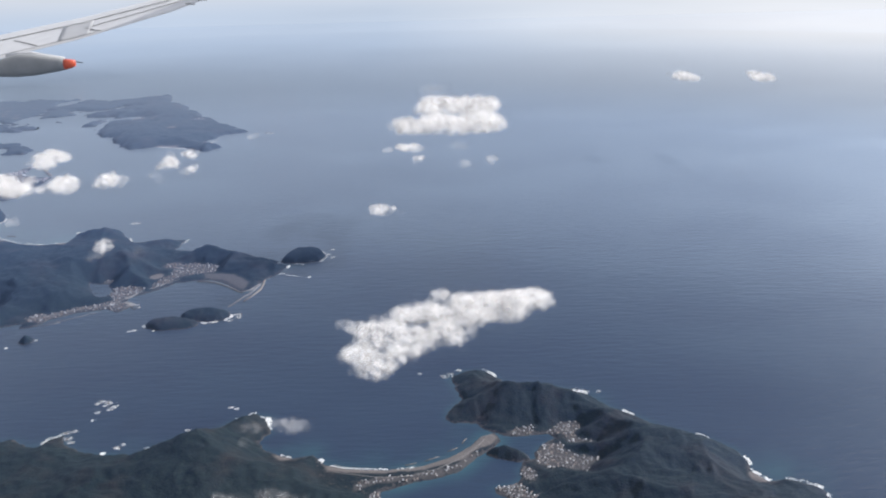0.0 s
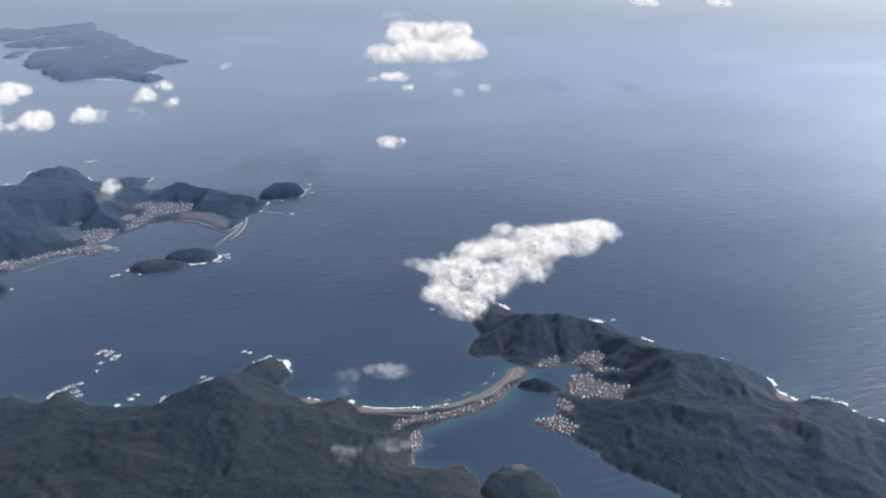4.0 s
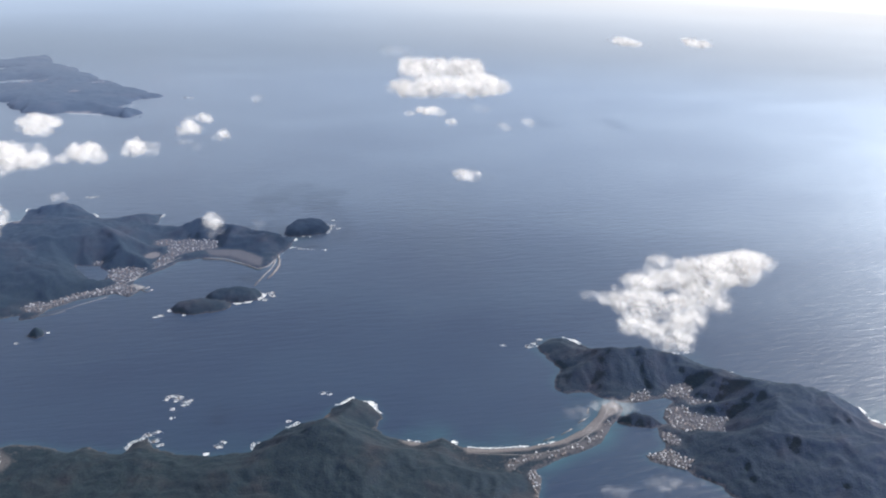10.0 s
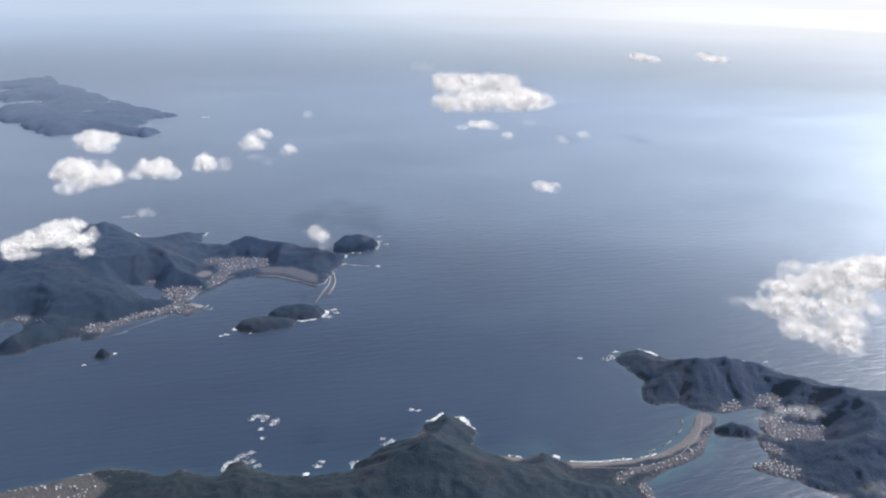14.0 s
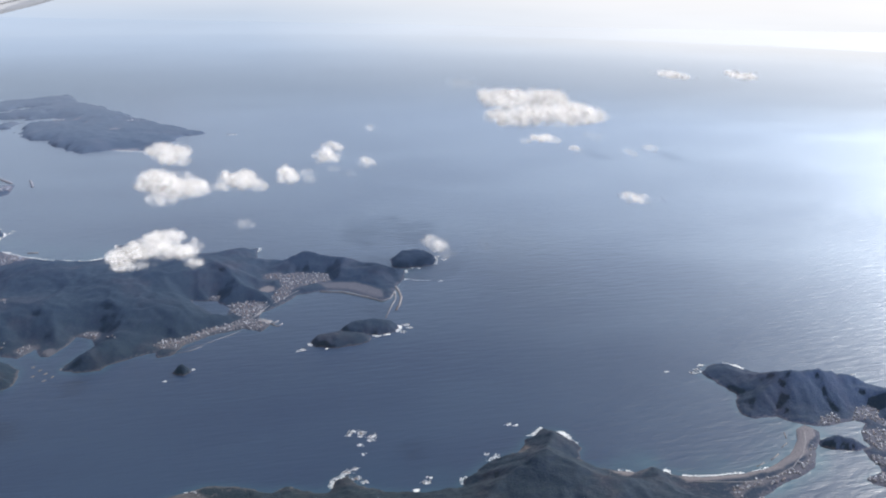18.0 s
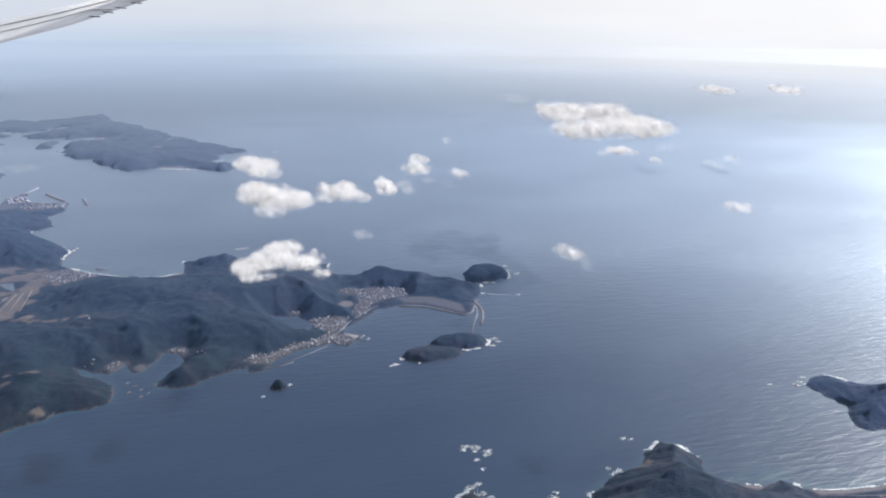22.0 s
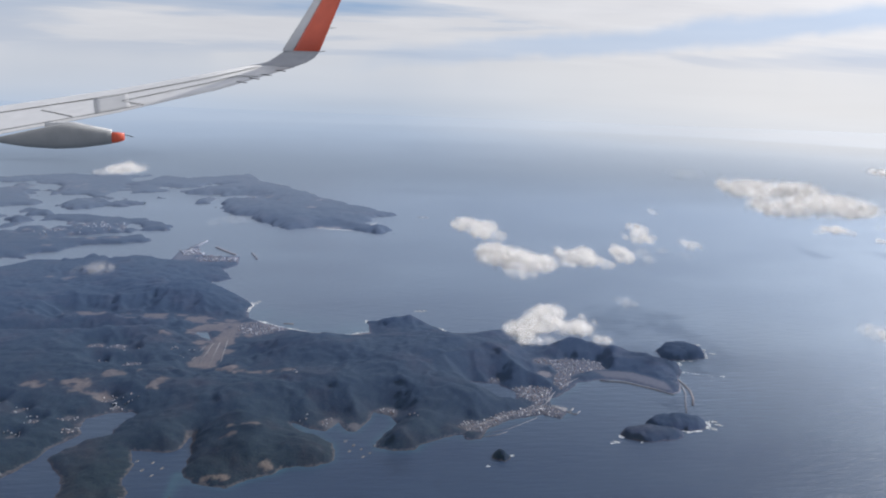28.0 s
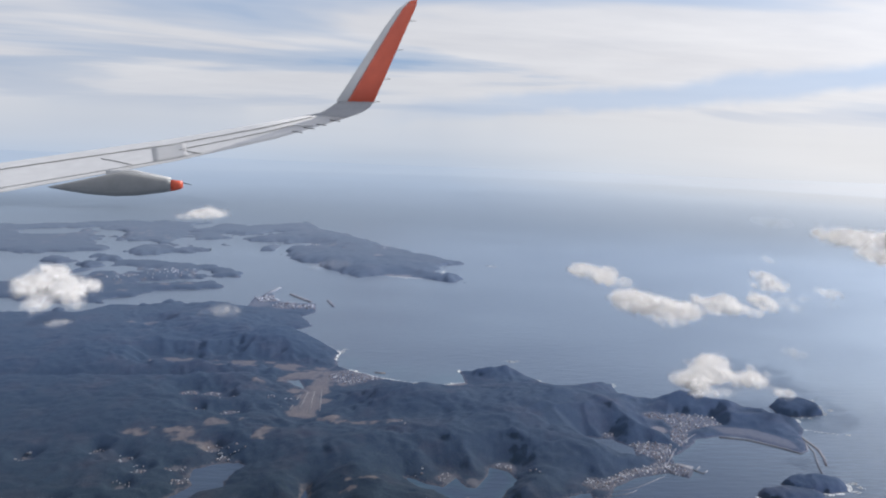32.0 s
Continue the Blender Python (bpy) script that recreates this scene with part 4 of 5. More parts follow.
SURF = ((15, 728, 26, 1.0), (-8, 716, 10, 0.5), (50, 700, 16, 0.5), (115, 682, 14, 0.9), (142, 650, 16, 0.8), (215, 595, 20, 0.5), (230, 568, 14, 1.0), (231, 548, 10, 0.9), (262, 540, 12, 0.3), (276, 522, 14, 0.8), (292, 503, 18, 0.8),
        (-190, 655, 22, 1.2), (-167, 640, 14, 0.8), (-205, 643, 12, 0.5), (-238, 634, 8, 0.2), (-146, 592, 13, 0.9), (-112, 580, 8, 0.3), (-350, 632, 16, 0.4), (-292, 606, 12, 0.4), (-450, 642, 16, 0.4), (-390, 630, 10, 0.3), (-268, 606, 8, 0.15),
        (-172, 1075, 24, 0.9), (-200, 1050, 20, 0.3), (-256, 880, 16, 0.8), (-275, 862, 16, 0.6), (-300, 858, 14, 0.6), (-385, 1160, 16, 0.4), (-300, 1096, 18, 0.6), (-320, 1112, 14, 0.3), (-470, 1164, 14, 0.4), (-562, 1210, 10, 0.4),
        (-714, 1284, 18, 0.9), (-718, 1255, 14, 0.6), (-730, 1316, 14, 0.5), (-776, 1395, 18, 0.8), (-770, 1370, 14, 0.6), (-222, 1035, 12, 0.5), (-228, 1010, 16, 0.5), (-340, 850, 16, 0.4), (-310, 857, 12, 0.4), (-600, 1156, 26, 0.5), (-650, 1172, 26, 0.4), (-690, 1203, 16, 0.5))
flakes("surf", "white surf breaking along the rocky shore", "surf", shore_spots(SURF, 300, 3.0, 0.6, 31, 0.53), FOAM, 32, 0.10, 0.44, 0.2)


def line_spots(points, step, spread, seed):
    rng = np.random.RandomState(seed)
    out = []
    for (ax, ay), (bx, by) in zip(points, points[1:]):
        n = max(2, int(math.hypot(bx - ax, by - ay) / step))
        out += [(ax + (bx - ax) * k / n + rng.normal() * spread, ay + (by - ay) * k / n + rng.normal() * spread, 0.6 + 0.7 * rng.rand()) for k in range(n)]
    return out


BEACH = line_spots([(-107, 577), (-92, 572.5), (-76, 571), (-60, 569.5)], 0.55, 0.5, 3) + line_spots([(-52, 569.5), (-38, 571.5)], 0.7, 0.45, 4) + line_spots([(228, 556), (232, 546), (238, 541)], 0.8, 0.6, 5) \
    + line_spots([(-222, 1013), (-206, 1004), (-192, 998)], 1.0, 0.9, 6) + line_spots([(-560, 1166), (-590, 1156), (-627, 1162), (-672, 1189), (-693, 1208)], 1.6, 0.35, 7) \
    + [(x, y, size * 2.4) for x, y, size in line_spots([(-562, 1784), (-597, 1793), (-629, 1804)], 1.6, 1.0, 8) + line_spots([(-512, 1832), (-520, 1842), (-505, 1868)], 1.6, 1.2, 9)] + line_spots([(-150, 594), (-140, 589.5)], 0.7, 0.4, 10)
flakes("surf_line", "thin white lines of surf along the beaches", "surf", BEACH, FOAM, 33, 0.2, 0.7, 0.12)


def reef(label, spots, seed):
    """Low dark stones awash in a ring of white water."""
    ob = tagged(new("reef"), label, "rocks", group="reefs")
    rng = np.random.RandomState(seed)
    cx, cy = spots[0][0], spots[0][1]
    ob.location = (cx, cy, 0)
    for x, y, r in spots:
        for _ in range(3):
            bm = bmesh.new()
            size = r * (0.28 + 0.35 * rng.rand())
            at = Vector((x - cx + rng.normal() * r * 0.6, y - cy + rng.normal() * r * 0.5, 0))
            bmesh.ops.create_icosphere(bm, subdivisions=2, radius=size)
            for v in bm.verts:
                v.co *= 0.6 + 0.8 * noise.noise(v.co * 1.6 / size + Vector((x, y, seed))) + 0.35
                v.co.z *= 0.6
                v.co += at
            part("stone", bm, ROCK, ob)
        bm = bmesh.new()
        for k in range(int(50 + r * 60)):
            px, py = rng.normal() * r * 0.95, rng.normal() * r * 0.7
            if noise.noise(Vector(((x + px) * 0.55, (y + py) * 0.8, seed))) < -0.02:
                continue
            q, size = rng.rand() * 6.3, 0.09 + 0.30 * rng.rand() ** 2.5
            mid = Vector((x - cx + px, y - cy + py, 0.05))
            low = [bm.verts.new(mid + Vector((math.cos(j * 1.05 + q) * size * (0.5 + rng.rand()) * 1.7, math.sin(j * 1.05 + q) * size * (0.5 + 0.9 * rng.rand()), 0))) for j in range(6)]
            top = [bm.verts.new(mid.lerp(v.co, 0.65) + Vector((0, 0, 0.12 + 0.2 * rng.rand()))) for v in low]
            for j in range(6):
                bm.faces.new((low[j], low[(j + 1) % 6], top[(j + 1) % 6], top[j]))
            bm.faces.new(top)
        tagged(part("foam", bm, FOAM, ob, "broken white water over the stones"), kind="stuff")
    return ob


def part(name, bm, material, parent, label=""):
    me = bpy.data.meshes.new(name)
    bm.to_mesh(me)
    bm.free()
    me.materials.append(material)
    ob = new(name, me)
    ob.parent = parent
    return tagged(ob, label)


def loft(rings, close=True):
    """A skin over rings of equally many points."""
    bm = bmesh.new()
    rows = [[bm.verts.new(p) for p in r] for r in rings]
    n = len(rows[0])
    for a, b in zip(rows, rows[1:]):
        for k in range(n):
            bm.faces.new((a[k], a[(k + 1) % n], b[(k + 1) % n], b[k]))
    if close:
        bm.faces.new(rows[0][::-1])
        bm.faces.new(rows[-1])
    bmesh.ops.recalc_face_normals(bm, faces=bm.faces)
    for f in bm.faces:
        f.smooth = True
    return bm


reef("scattered low reef with white surf over it", [(-334, 691, 1.8), (-327, 688, 2.2), (-320, 681, 1.8), (-322, 676, 1.2), (-338, 687, 1.3), (-329, 683, 0.9)], 1)
reef("single stone awash in white surf", [(-331, 671, 1.2)], 2)
reef("single stone awash in white surf", [(-331, 658, 1.0)], 3)
reef("rough reef off the low point, white with surf", [(-347, 637, 1.8), (-340, 640, 1.5), (-341, 628, 2.0), (-336, 622, 1.5)], 4)
reef("stones off the shore under white surf", [(-293, 612, 1.6), (-289, 617, 1.2)], 5)
reef("stones off the shore under white surf", [(-239, 637, 1.2), (-233, 634, 0.8)], 6)
reef("low offshore reef in a streak of surf", [(-492, 1248, 2.6), (-484, 1249, 2.0)], 7)
reef("rocks off the cape's point in surf", [(-12, 721, 2.0), (-5, 726, 1.6), (3, 733, 1.6)], 8)
reef("white-washed rock under the headland", [(113, 687, 2.4), (118, 684, 2.0)], 9)
reef("stone awash off the headland", [(132, 684, 1.1)], 10)
reef("stones off the rocky island in surf", [(-166, 1080, 2.2), (-160, 1068, 1.6), (-164, 1100, 1.8)], 11)
reef("stones off the twin island in surf", [(-249, 884, 2.0), (-247, 876, 1.6), (-256, 868, 1.6)], 12)
reef("broken reef between island and cape", [(-207, 1047, 1.6), (-198, 1044, 1.2)], 13)
reef("stone awash off the cape", [(-182, 997, 1.2)], 14)
reef("stones beside the wooded islet", [(-459, 829, 1.0), (-483, 812, 0.8)], 15)
reef("low stones trailing from the twin island", [(-358, 848, 1.4), (-363, 846, 1.0)], 16)
reef("stones off the western headland in surf", [(-708, 1290, 1.8), (-704, 1300, 1.4)], 17)
reef("surf-washed reef off the far peninsula", [(-408, 1926, 4.5), (-398, 1924, 3.0)], 19)
reef("stones awash off the wooded point", [(-209, 674, 1.2), (-203, 671, 0.9)], 20)
reef("small dark rock alone in the open bay", [(-35, 728, 1.2)], 18)


def wall_along(name, label, category, points, wide, high, material, parent=None):
    """A low wall of stone or concrete along a line, with sloping sides."""
    pts = [Vector((x, y, 0)) for x, y in points]
    rows = []
    for k, p in enumerate(pts):
        run = (pts[min(k + 1, len(pts) - 1)] - pts[max(k - 1, 0)]).normalized()
        side = Vector((-run.y, run.x, 0))
        rows.append([p + side * wide * a + Vector((0, 0, z)) for a, z in ((-0.9, -1.5), (-0.5, high), (0.5, high), (0.9, -1.5))])
    bm = loft(rows)
    me = bpy.data.meshes.new(name)
    bm.to_mesh(me)
    bm.free()
    me.materials.append(material)
    return tagged(new(name, me), label, category)


wall_along("breakwater", "curved dark stone breakwater running out from the cape", "breakwater", [(-238, 990), (-237, 975), (-238, 958), (-243, 941), (-251, 923)], 1.8, 1.0, ROCK)
wall_along("causeway", "narrow causeway linking the reclaimed land with the island", "causeway", [(-241, 975), (-246, 952), (-256, 930), (-266, 905)], 1.1, 0.9, CONCRETE)
wall_along("breakwater", "straight grey breakwater off the port", "breakwater", [(-800, 1628), (-780, 1596), (-762, 1570)], 3.5, 2.0, ROCK)
wall_along("breakwater", "short detached breakwater outside the port", "breakwater", [(-736, 1584), (-729, 1560), (-725, 1540)], 3.0, 2.0, CONCRETE)
wall_along("breakwater", "grey mole at the port's end", "breakwater", [(-842, 1622), (-832, 1650), (-822, 1678)], 3.0, 2.0, CONCRETE)
wall_along("breakwater", "detached breakwater off the far beach", "breakwater", [(-668, 1200), (-655, 1198)], 1.6, 1.0, ROCK)
for line in ([(-30, 579), (-19, 585)], [(-11, 592), (-3, 597)], [(-46, 574), (-37, 577)], [(1, 603), (5, 611)]):
    wall_along("sea_wall", "short dark offshore breakwater along the sand spit", "breakwater", line, 0.6, 0.45, ROCK)
wall_along("jetty", "long low jetty off the village shore", "jetty", [(-476, 872), (-449, 882), (-416, 904)], 0.3, 0.4, CONCRETE)
wall_along("jetty", "narrow jetty beside the village", "jetty", [(-478, 866), (-462, 870), (-452, 876)], 0.35, 0.5, CONCRETE)
wall_along("quay", "square brown fishing quay reaching into the bay", "quay", [(-399, 925), (-392, 920), (-386, 916)], 14.0, 0.9, CONCRETE)
wall_along("jetty", "short mole off the quay", "jetty", [(-384, 914), (-376, 922)], 1.0, 0.8, CONCRETE)
wall_along("sea_wall", "pale sea wall along the reclaimed harbour land", "sea wall", [(-325, 992), (-300, 986), (-276, 966), (-261, 950), (-250, 957), (-242, 975)], 1.0, 1.2, CONCRETE)
wall_along("coast_road", "pale coast road along the village shore", "road", [(-500, 884), (-478, 888), (-456, 902), (-430, 914), (-410, 920), (-400, 935), (-388, 955), (-372, 975), (-350, 996), (-325, 1002)], 0.9, 1.9, CONCRETE)
wall_along("coast_road", "road running along the sand spit", "road", [(-104, 566), (-84, 561), (-62, 556), (-40, 558), (-20, 566), (-2, 579), (12, 594), (20, 606)], 0.6, 1.6, CONCRETE)


for line in ([(-751, 1066), (-744, 1125)], [(-740, 1062), (-737, 1128)], [(-729, 1050), (-729, 1135)], [(-760, 1072), (-752, 1118)]):
    wall_along("farm_road", "straight pale farm road between bare fields", "road", line, 0.7, 1.75, CONCRETE)
wall_along("quay_mole", "brown quay arm closing the fishing harbour", "quay", [(-386, 917), (-378, 908), (-372, 914)], 0.8, 0.8, CONCRETE)


# ---- villages ----
def make_house(roof, long, deep, tall):
    """A small house: walls and a hipped gable roof with eaves."""
    h = new("house")
    bm = bmesh.new()
    bmesh.ops.create_cube(bm, size=1.0, matrix=Matrix.Translation((0, 0, tall / 2 - 0.4)) @ Matrix.Diagonal((long, deep, tall + 0.8, 1)))
    part("wall", bm, WALL, h)
    a, b, r = long / 2 + 0.12, deep / 2 + 0.12, long / 2 - deep * 0.2
    bm = bmesh.new()
    v = [bm.verts.new(p) for p in ((-a, -b, tall), (a, -b, tall), (a, b, tall), (-a, b, tall), (-r, 0, tall + deep * 0.38), (r, 0, tall + deep * 0.38))]
    for f in ((0, 1, 5, 4), (2, 3, 4, 5), (1, 2, 5), (3, 0, 4), (3, 2, 1, 0)):
        bm.faces.new([v[k] for k in f])
    part("roof", bm, roof, h)
    return tagged(h, "small village house with pale walls and a hipped roof", "house", group="village houses")


HOUSES = [make_house(m, l, d, t) for m, l, d, t in ((TILE, 1.5, 1.1, 0.7), (SHEET, 1.7, 1.1, 0.7), (TILE, 1.3, 1.0, 0.8), (RUST, 1.5, 1.0, 0.7), (SHEET, 1.3, 0.9, 0.9), (TILE, 1.8, 1.2, 0.7))]
NEAR_PLOTS = list(zip(CAPE_VILLAGES + [SPIT_VILLAGE, LAGOON_VILLAGE], (66, 92, 20, 52, 44, 24)))
FAR_PLOTS = list(zip(PORT_VILLAGES, (170, 230, 30)))
TOWNS_FAR = ((-440, 996, 5, 8), (-372, 1050, 10, 14), (-560, 921, 8, 12), (-612, 902, 8, 10), (-698, 1178, 22, 130), (-672, 1180, 10, 34), (-872, 1119, 8, 9), (-848, 1118, 8, 7), (-895, 945, 9, 8), (-820, 1060, 8, 8), (-835, 1590, 22, 60), (-800, 1540, 20, 50), (-765, 1535, 15, 30),
             (-500, 612, 24, 60), (-460, 622, 14, 26), (-790, 2150, 16, 16), (-620, 2120, 10, 8), (-1020, 1780, 40, 28), (-1090, 1720, 40, 20), (-648, 996, 4, 3), (-645, 983, 1, 1), (-800, 955, 8, 6), (-775, 1090, 14, 9), (-535, 900, 6, 3), (-636, 911, 6, 4),
             *[(x, y, 8, 9) for x, y in HAMLETS])


def plot_lots(plots, seed):
    """House places spread over village outlines."""
    rng = np.random.RandomState(seed)
    taken = []
    for outline, n in plots:
        xs, ys = [q[0] for q in outline], [q[1] for q in outline]
        px = min(xs) + rng.rand(n * 40) * (max(xs) - min(xs))
        py = min(ys) + rng.rand(n * 40) * (max(ys) - min(ys))
        z, d = sample_many(px, py)
        ok = (inside(px, py, list(outline)) > -0.8) & (d > 1.0)
        turn = rng.rand() * 90
        for k in np.nonzero(ok)[0]:
            if n <= 0:
                break
            if any((px[k] - a) ** 2 + (py[k] - b) ** 2 < 3.2 for a, b, *_ in taken):
                continue
            n -= 1
            taken.append((float(px[k]), float(py[k]), float(z[k]), rng.randint(6), round(rng.rand() * 4) * 90 + rng.normal() * 16 + turn))
    return taken


def lots(towns, seed):
    rng = np.random.RandomState(seed)
    taken = []
    for x, y, r, n in towns:
        q, w = rng.rand(n * 8) * 6.2832, r * 1.1 * np.sqrt(rng.rand(n * 8))
        px, py = x + np.cos(q) * w, y + np.sin(q) * w
        z, d = sample_many(px, py)
        for k in np.nonzero(d > 1.3)[0]:
            if n <= 0:
                break
            if any((px[k] - a) ** 2 + (py[k] - b) ** 2 < 3.6 for a, b, *_ in taken[-60:]):
                continue
            n -= 1
            taken.append((float(px[k]), float(py[k]), float(z[k]), rng.randint(6), round(rng.rand() * 4) * 90 + rng.normal() * 12 + x))
    return taken


def far_houses(places):
    """The houses too far off to tell one from another, joined."""
    for roof, kinds in ((TILE, (0, 2, 5)), (SHEET, (1, 4)), (RUST, (3,))):
        verts, faces = [], []
        for x, y, z, k, turn in places:
            if k not in kinds:
                continue
            b, c, s_ = len(verts), math.cos(radians(turn)), math.sin(radians(turn))
            size = 0.48 + 0.3 * ((x * 7.3) % 1) + (0.5 if y > 1500 else 0)
            for u, v, w in ((-1.2, -0.8, -0.4), (1.2, -0.8, -0.4), (1.2, 0.8, -0.4), (-1.2, 0.8, -0.4), (-1.2, -0.8, 1.1), (1.2, -0.8, 1.1), (1.2, 0.8, 1.1), (-1.2, 0.8, 1.1), (-1.0, 0, 1.7), (1.0, 0, 1.7)):
                verts.append((x + size * (u * c - v * s_), y + size * (u * s_ + v * c), z + size * w))
            faces += [tuple(b + i for i in f) for f in ((0, 1, 5, 4), (1, 2, 6, 5), (2, 3, 7, 6), (3, 0, 4, 7), (4, 5, 9, 8), (6, 7, 8, 9), (5, 6, 9), (7, 4, 8))]
        tagged(mesh_object("far_houses", verts, faces, roof, False), "crowded small houses of the distant villages", "houses", kind="stuff")


spots = plot_lots(NEAR_PLOTS, 41)
for k, (x, y, z, kind, turn) in enumerate(spots):
    m = pose(x, y, z, 0, 0, turn)
    if k < len(HOUSES):
        HOUSES[k].matrix_basis = m
    else:
        copy_thing(HOUSES[kind], m)
far_houses(lots(TOWNS_FAR, 42) + plot_lots(FAR_PLOTS, 43))

# fish-farm rafts moored in the inlets
def raft(x, y, turn):
    ob = tagged(new("fish_raft"), "slatted oyster raft moored in the inlet", "raft", group="oyster rafts")
    for k in range(4):
        bm = bmesh.new()
        bmesh.ops.create_cube(bm, size=1.0, matrix=Matrix.Translation((0, -0.75 + 0.5 * k, 0.12)) @ Matrix.Diagonal((4.0, 0.22, 0.25, 1)))
        part("float", bm, CONCRETE, ob)
    for k in range(3):
        bm = bmesh.new()
        bmesh.ops.create_cube(bm, size=1.0, matrix=Matrix.Translation((-1.6 + 1.6 * k, 0, 0.3)) @ Matrix.Diagonal((0.2, 2.0, 0.12, 1)))
        part("beam", bm, CONCRETE, ob)
    ob.matrix_basis = pose(x, y, 0, 0, 0, turn)
    return ob


first = raft(-587, 850, 62)
for x, y, turn in ((-593, 858, 60), (-580, 842, 64), (-597, 847, 62), (-586, 836, 60), (-600, 866, 58), (-575, 856, 64), (-757, 838, 70), (-763, 826, 68), (-748, 828, 72), (-770, 842, 70), (-754, 816, 66), (-834, 900, 40), (-815, 886, 42)):
    copy_thing(first, pose(x, y, 0, 0, 0, turn))


# ---- the wing ----
def section(te, le, thick, up=Vector((0, 0, 1)), a=0.0, b=1.0):
    """An aerofoil ring from the trailing edge te to the leading edge le, between the shares a and b of the chord."""
    te, le = Vector(te), Vector(le)
    out = []
    ks = [a + (b - a) * k / 8 for k in range(9)]
    half = lambda k: thick * (2.2 * math.sqrt(max(0.0, 1 - k)) * k ** 0.8 * 0.62 + 0.03)
    for k in ks:
        out.append(te.lerp(le, k) + up * half(k) * 0.55)
    for k in ks[::-1]:
        out.append(te.lerp(le, k) - up * half(k) * 0.75)
    return out


def make_wing():
    wing = tagged(new("aircraft_wing"), "pale grey aircraft wing with upturned orange-red winglet, dark flap fairing", "aircraft wing")
    wing.location = (-1280, 3020, 120)
    off = Vector(wing.location)
    P = lambda *v: Vector(v) - off
    te = [P(-1845, 2706, 13), P(-1713, 2780, 40), P(-1274, 3025, 129), P(-960, 3115, 210), P(-723, 3196, 288)]
    le = [P(-2050, 3140, 62), P(-1884, 3196, 94), P(-1352, 3366, 189), P(-1080, 3380, 245), P(-887, 3387, 287)]
    thick = [26, 25, 18, 14, 10]
    part("skin", loft([section(a, b, h) for a, b, h in zip(te, le, thick)]), GREY_PAINT, wing)
    def on_skin(s, c):
        k = min(int(s), len(te) - 2)
        f = s - k
        a, b = te[k].lerp(te[k + 1], f), le[k].lerp(le[k + 1], f)
        h = (thick[k] * (1 - f) + thick[k + 1] * f) * (2.2 * math.sqrt(1 - c) * c ** 0.8 * 0.62 + 0.03) * 0.55
        return a.lerp(b, c) + Vector((0, 0, h + 0.9))

    def strip(name, line, wide, material):
        rows = []
        for k, (s, c) in enumerate(line):
            p, q = on_skin(s, c), on_skin(*line[min(k + 1, len(line) - 1)]) - on_skin(*line[max(k - 1, 0)])
            side = Vector((-q.y, q.x, 0)).normalized() * wide / 2
            rows.append([p - side, p + side, p + side + Vector((0, 0, 0.8)), p - side + Vector((0, 0, 0.8))])
        part(name, loft(rows), material, wing)

    steps = lambda a, b, c, d: [(a + (b - a) * k / 10, c + (d - c) * k / 10) for k in range(11)]
    strip("panel_gap", steps(0.2, 3.9, 0.66, 0.62), 9, GAP)
    strip("panel_gap", steps(2.05, 3.4, 0.36, 0.38), 6, GAP)
    strip("panel_gap", steps(1.55, 1.72, 0.5, 0.12), 4, GAP)
    strip("panel_gap", steps(3.4, 3.55, 0.38, 0.06), 4, GAP)
    strip("panel_gap", steps(2.05, 2.25, 0.36, 0.05), 4, GAP)
    strip("flap_seam", steps(0.2, 2.2, 0.10, 0.08), 5, DARK_PAINT)
    grid = [[on_skin(1.86 + 0.26 * i / 6, 0.62 - 0.54 * j / 6) + Vector((0, 0, 0.6)) for j in range(7)] for i in range(7)]
    rows = [line + [p - Vector((0, 0, 1.4)) for p in line[::-1]] for line in grid]
    part("spoiler_panel", loft(rows), PANEL_PAINT, wing, "mid-grey spoiler panel flush with the skin")
    out = Vector((-0.75, 0.1, 0.65)).normalized()
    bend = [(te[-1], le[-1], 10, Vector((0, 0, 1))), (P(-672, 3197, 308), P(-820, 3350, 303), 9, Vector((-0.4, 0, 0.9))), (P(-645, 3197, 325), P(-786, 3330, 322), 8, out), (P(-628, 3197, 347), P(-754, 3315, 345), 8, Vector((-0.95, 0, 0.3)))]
    part("winglet_root", loft([section(a, b, h, u) for a, b, h, u in bend]), ROOT_SHADE, wing, "curved winglet root, its shade painted in darker grey")
    low, tip = (P(-628, 3197, 347), P(-754, 3315, 345)), (P(-475, 3243, 713), P(-536, 3315, 703))
    side = Vector((-0.9, -0.2, 0.35)).normalized()
    rows = []
    for k in (0, 0.25, 0.5, 0.75, 0.93, 1.0):
        a, b = low[0].lerp(tip[0], k), low[1].lerp(tip[1], k)
        if k == 0.93:
            b = a.lerp(b, 0.92)
        if k == 1.0:
            a, b = a.lerp(b, 0.12), a.lerp(b, 0.62)
        rows.append((a, b, 8 - 5 * k))
    part("winglet_blade", loft([section(a, b, h, side, 0.0, 0.72) for a, b, h in rows]), RED_PAINT, wing, "orange-red painted winglet blade")
    part("leading_edge", loft([section(a, a.lerp(b, 1.07), h, side, 0.70, 1.0) for a, b, h in rows]), GREY_PAINT, wing, "bare pale grey leading edge")
    nose, tail = P(-1607, 2824, 53), P(-1216, 2838, 68)
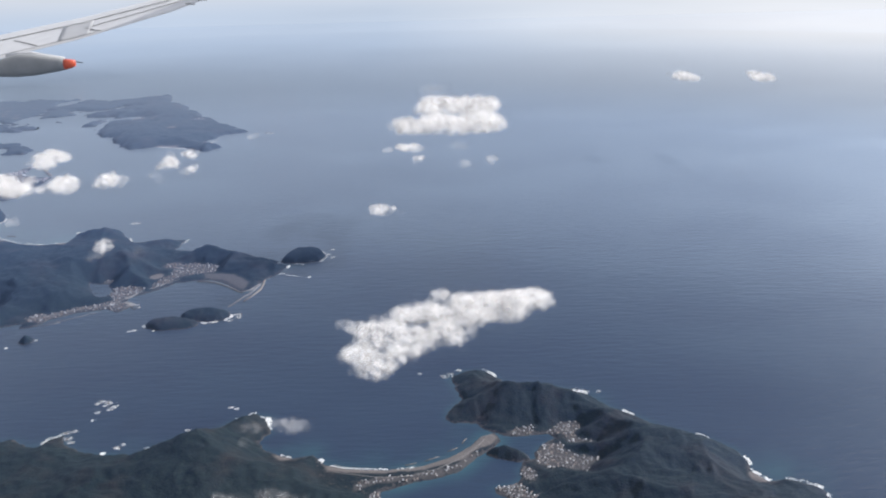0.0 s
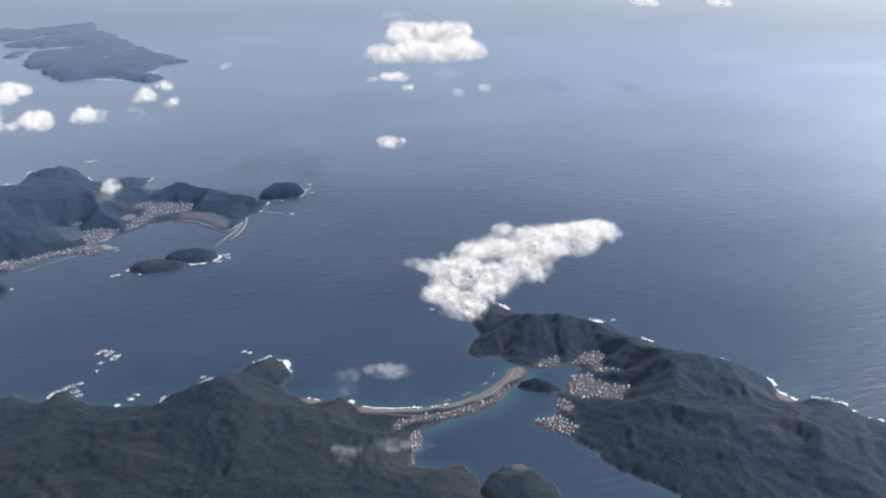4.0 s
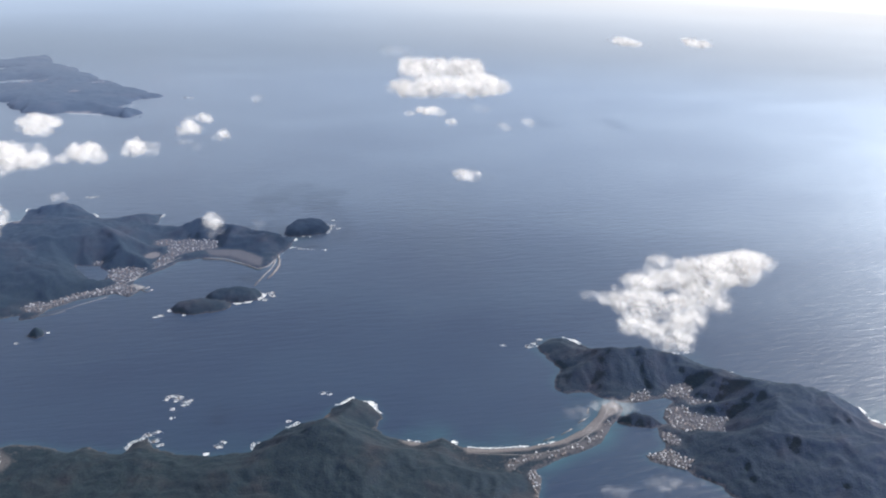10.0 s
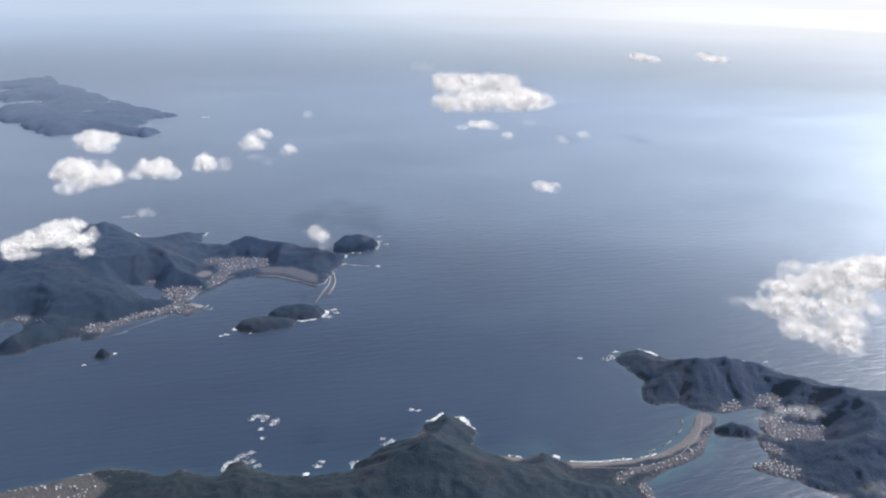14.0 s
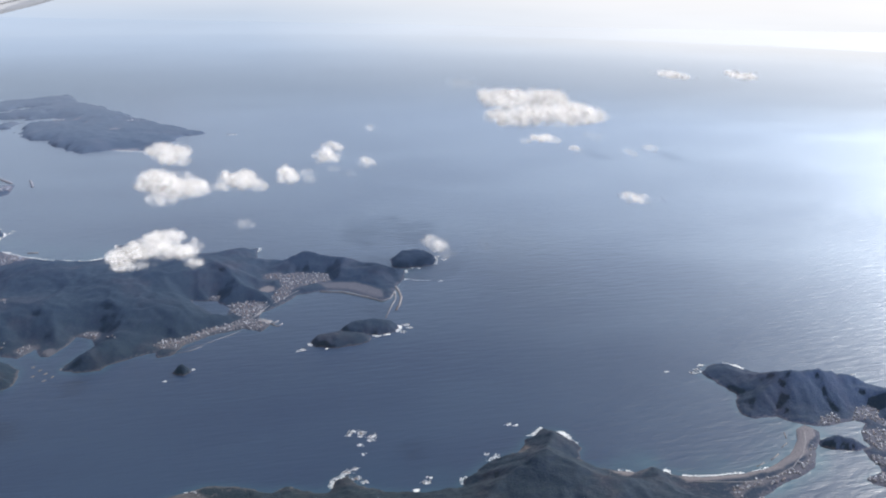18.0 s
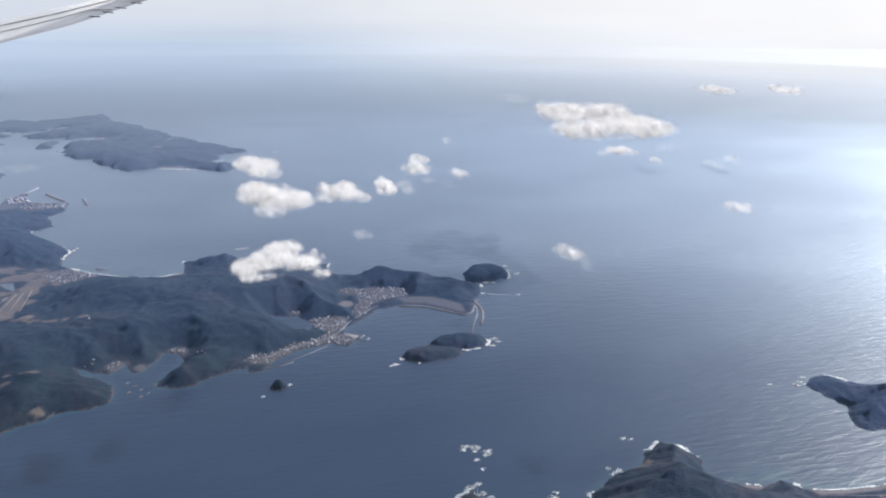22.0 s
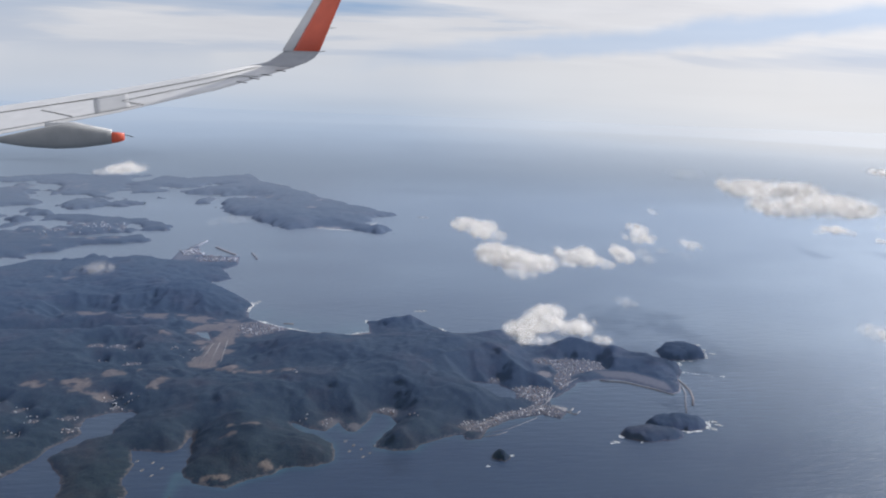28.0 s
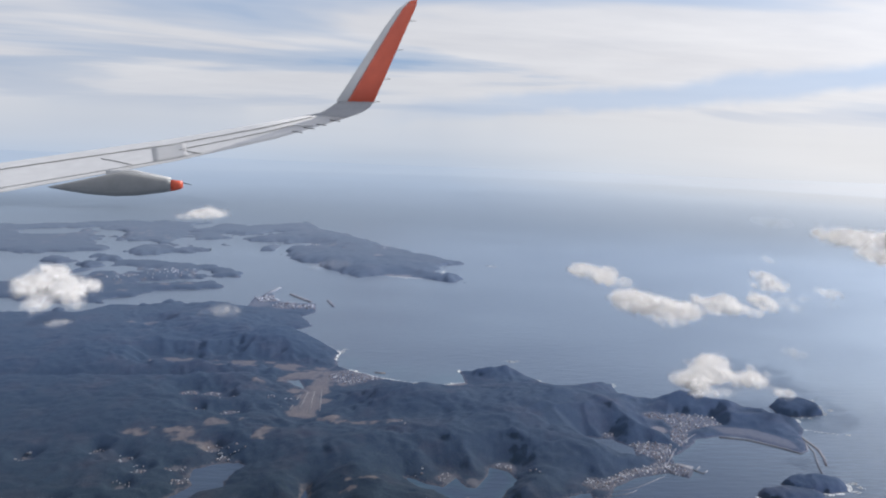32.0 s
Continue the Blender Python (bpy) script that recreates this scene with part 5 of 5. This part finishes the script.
    lerp = lambda k, marks: next(a[1] + (b[1] - a[1]) * (k - a[0]) / (b[0] - a[0]) for a, b in zip(marks, marks[1:]) if k <= b[0])
    rings = []
    for k in [i / 24 for i in range(25)]:
        c = nose.lerp(tail, k)
        top = lerp(k, ((0, 1), (0.54, 44), (0.60, 43), (0.93, 17), (1.0, 13)))
        bottom = lerp(k, ((0, 1), (0.12, 11), (0.3, 24), (0.5, 31), (0.66, 30), (0.85, 22), (0.96, 15), (1.0, 9)))
        wide = lerp(k, ((0, 1), (0.2, 18), (0.5, 27), (0.8, 22), (0.96, 14), (1.0, 9)))
        rings.append([c + Vector((0, math.copysign(abs(math.cos(q)) ** 0.6, math.cos(q)) * wide, math.copysign(abs(math.sin(q)) ** 0.8, math.sin(q)) * (top if math.sin(q) > 0 else bottom))) for q in [j * math.pi / 8 for j in range(16)]])
    part("flap_fairing", loft(rings[:23]), DARK_PAINT, wing, "dark grey canoe-shaped flap track fairing")
    part("fairing_tip", loft(rings[22:]), RED_PAINT, wing, "red blunt fairing tip")
    beak = [nose.lerp(tail, k) for k in (0.42, 0.62, 0.9)]
    part("fairing_pylon", loft([[c + Vector((0, y + 20, z)) for y, z in ((-w, low_), (w, low_), (w, high_), (-w, high_))] for c, w, low_, high_ in zip(beak, (12, 11, 5), (10, 10, 2), (46, 47, 22))]), GREY_PAINT, wing, "pale grey pylon under the trailing edge")
    wick = lambda a, b, r: loft([[p + Vector((r * math.cos(q), 0, r * math.sin(q))) for q in (0, 1.6, 3.1, 4.7)] for p in (a, b)])
    part("static_wick", wick(P(-1218, 2838, 76), P(-1190, 2838, 70), 1.2), GAP, wing)
    for k in (0.30, 0.47, 0.64, 0.84):
        a = te[3].lerp(te[4], k)
        part("static_wick", wick(a + Vector((-18, 0, 3)), a + Vector((16, -6, 0)), 1.6), GAP, wing)
    for k in (0.0, 0.22, 0.5, 0.78):
        a = low[0].lerp(tip[0], k)
        part("static_wick", wick(a, a + Vector((22, -3, 2)), 1.0), GAP, wing)
    return wing


make_wing()
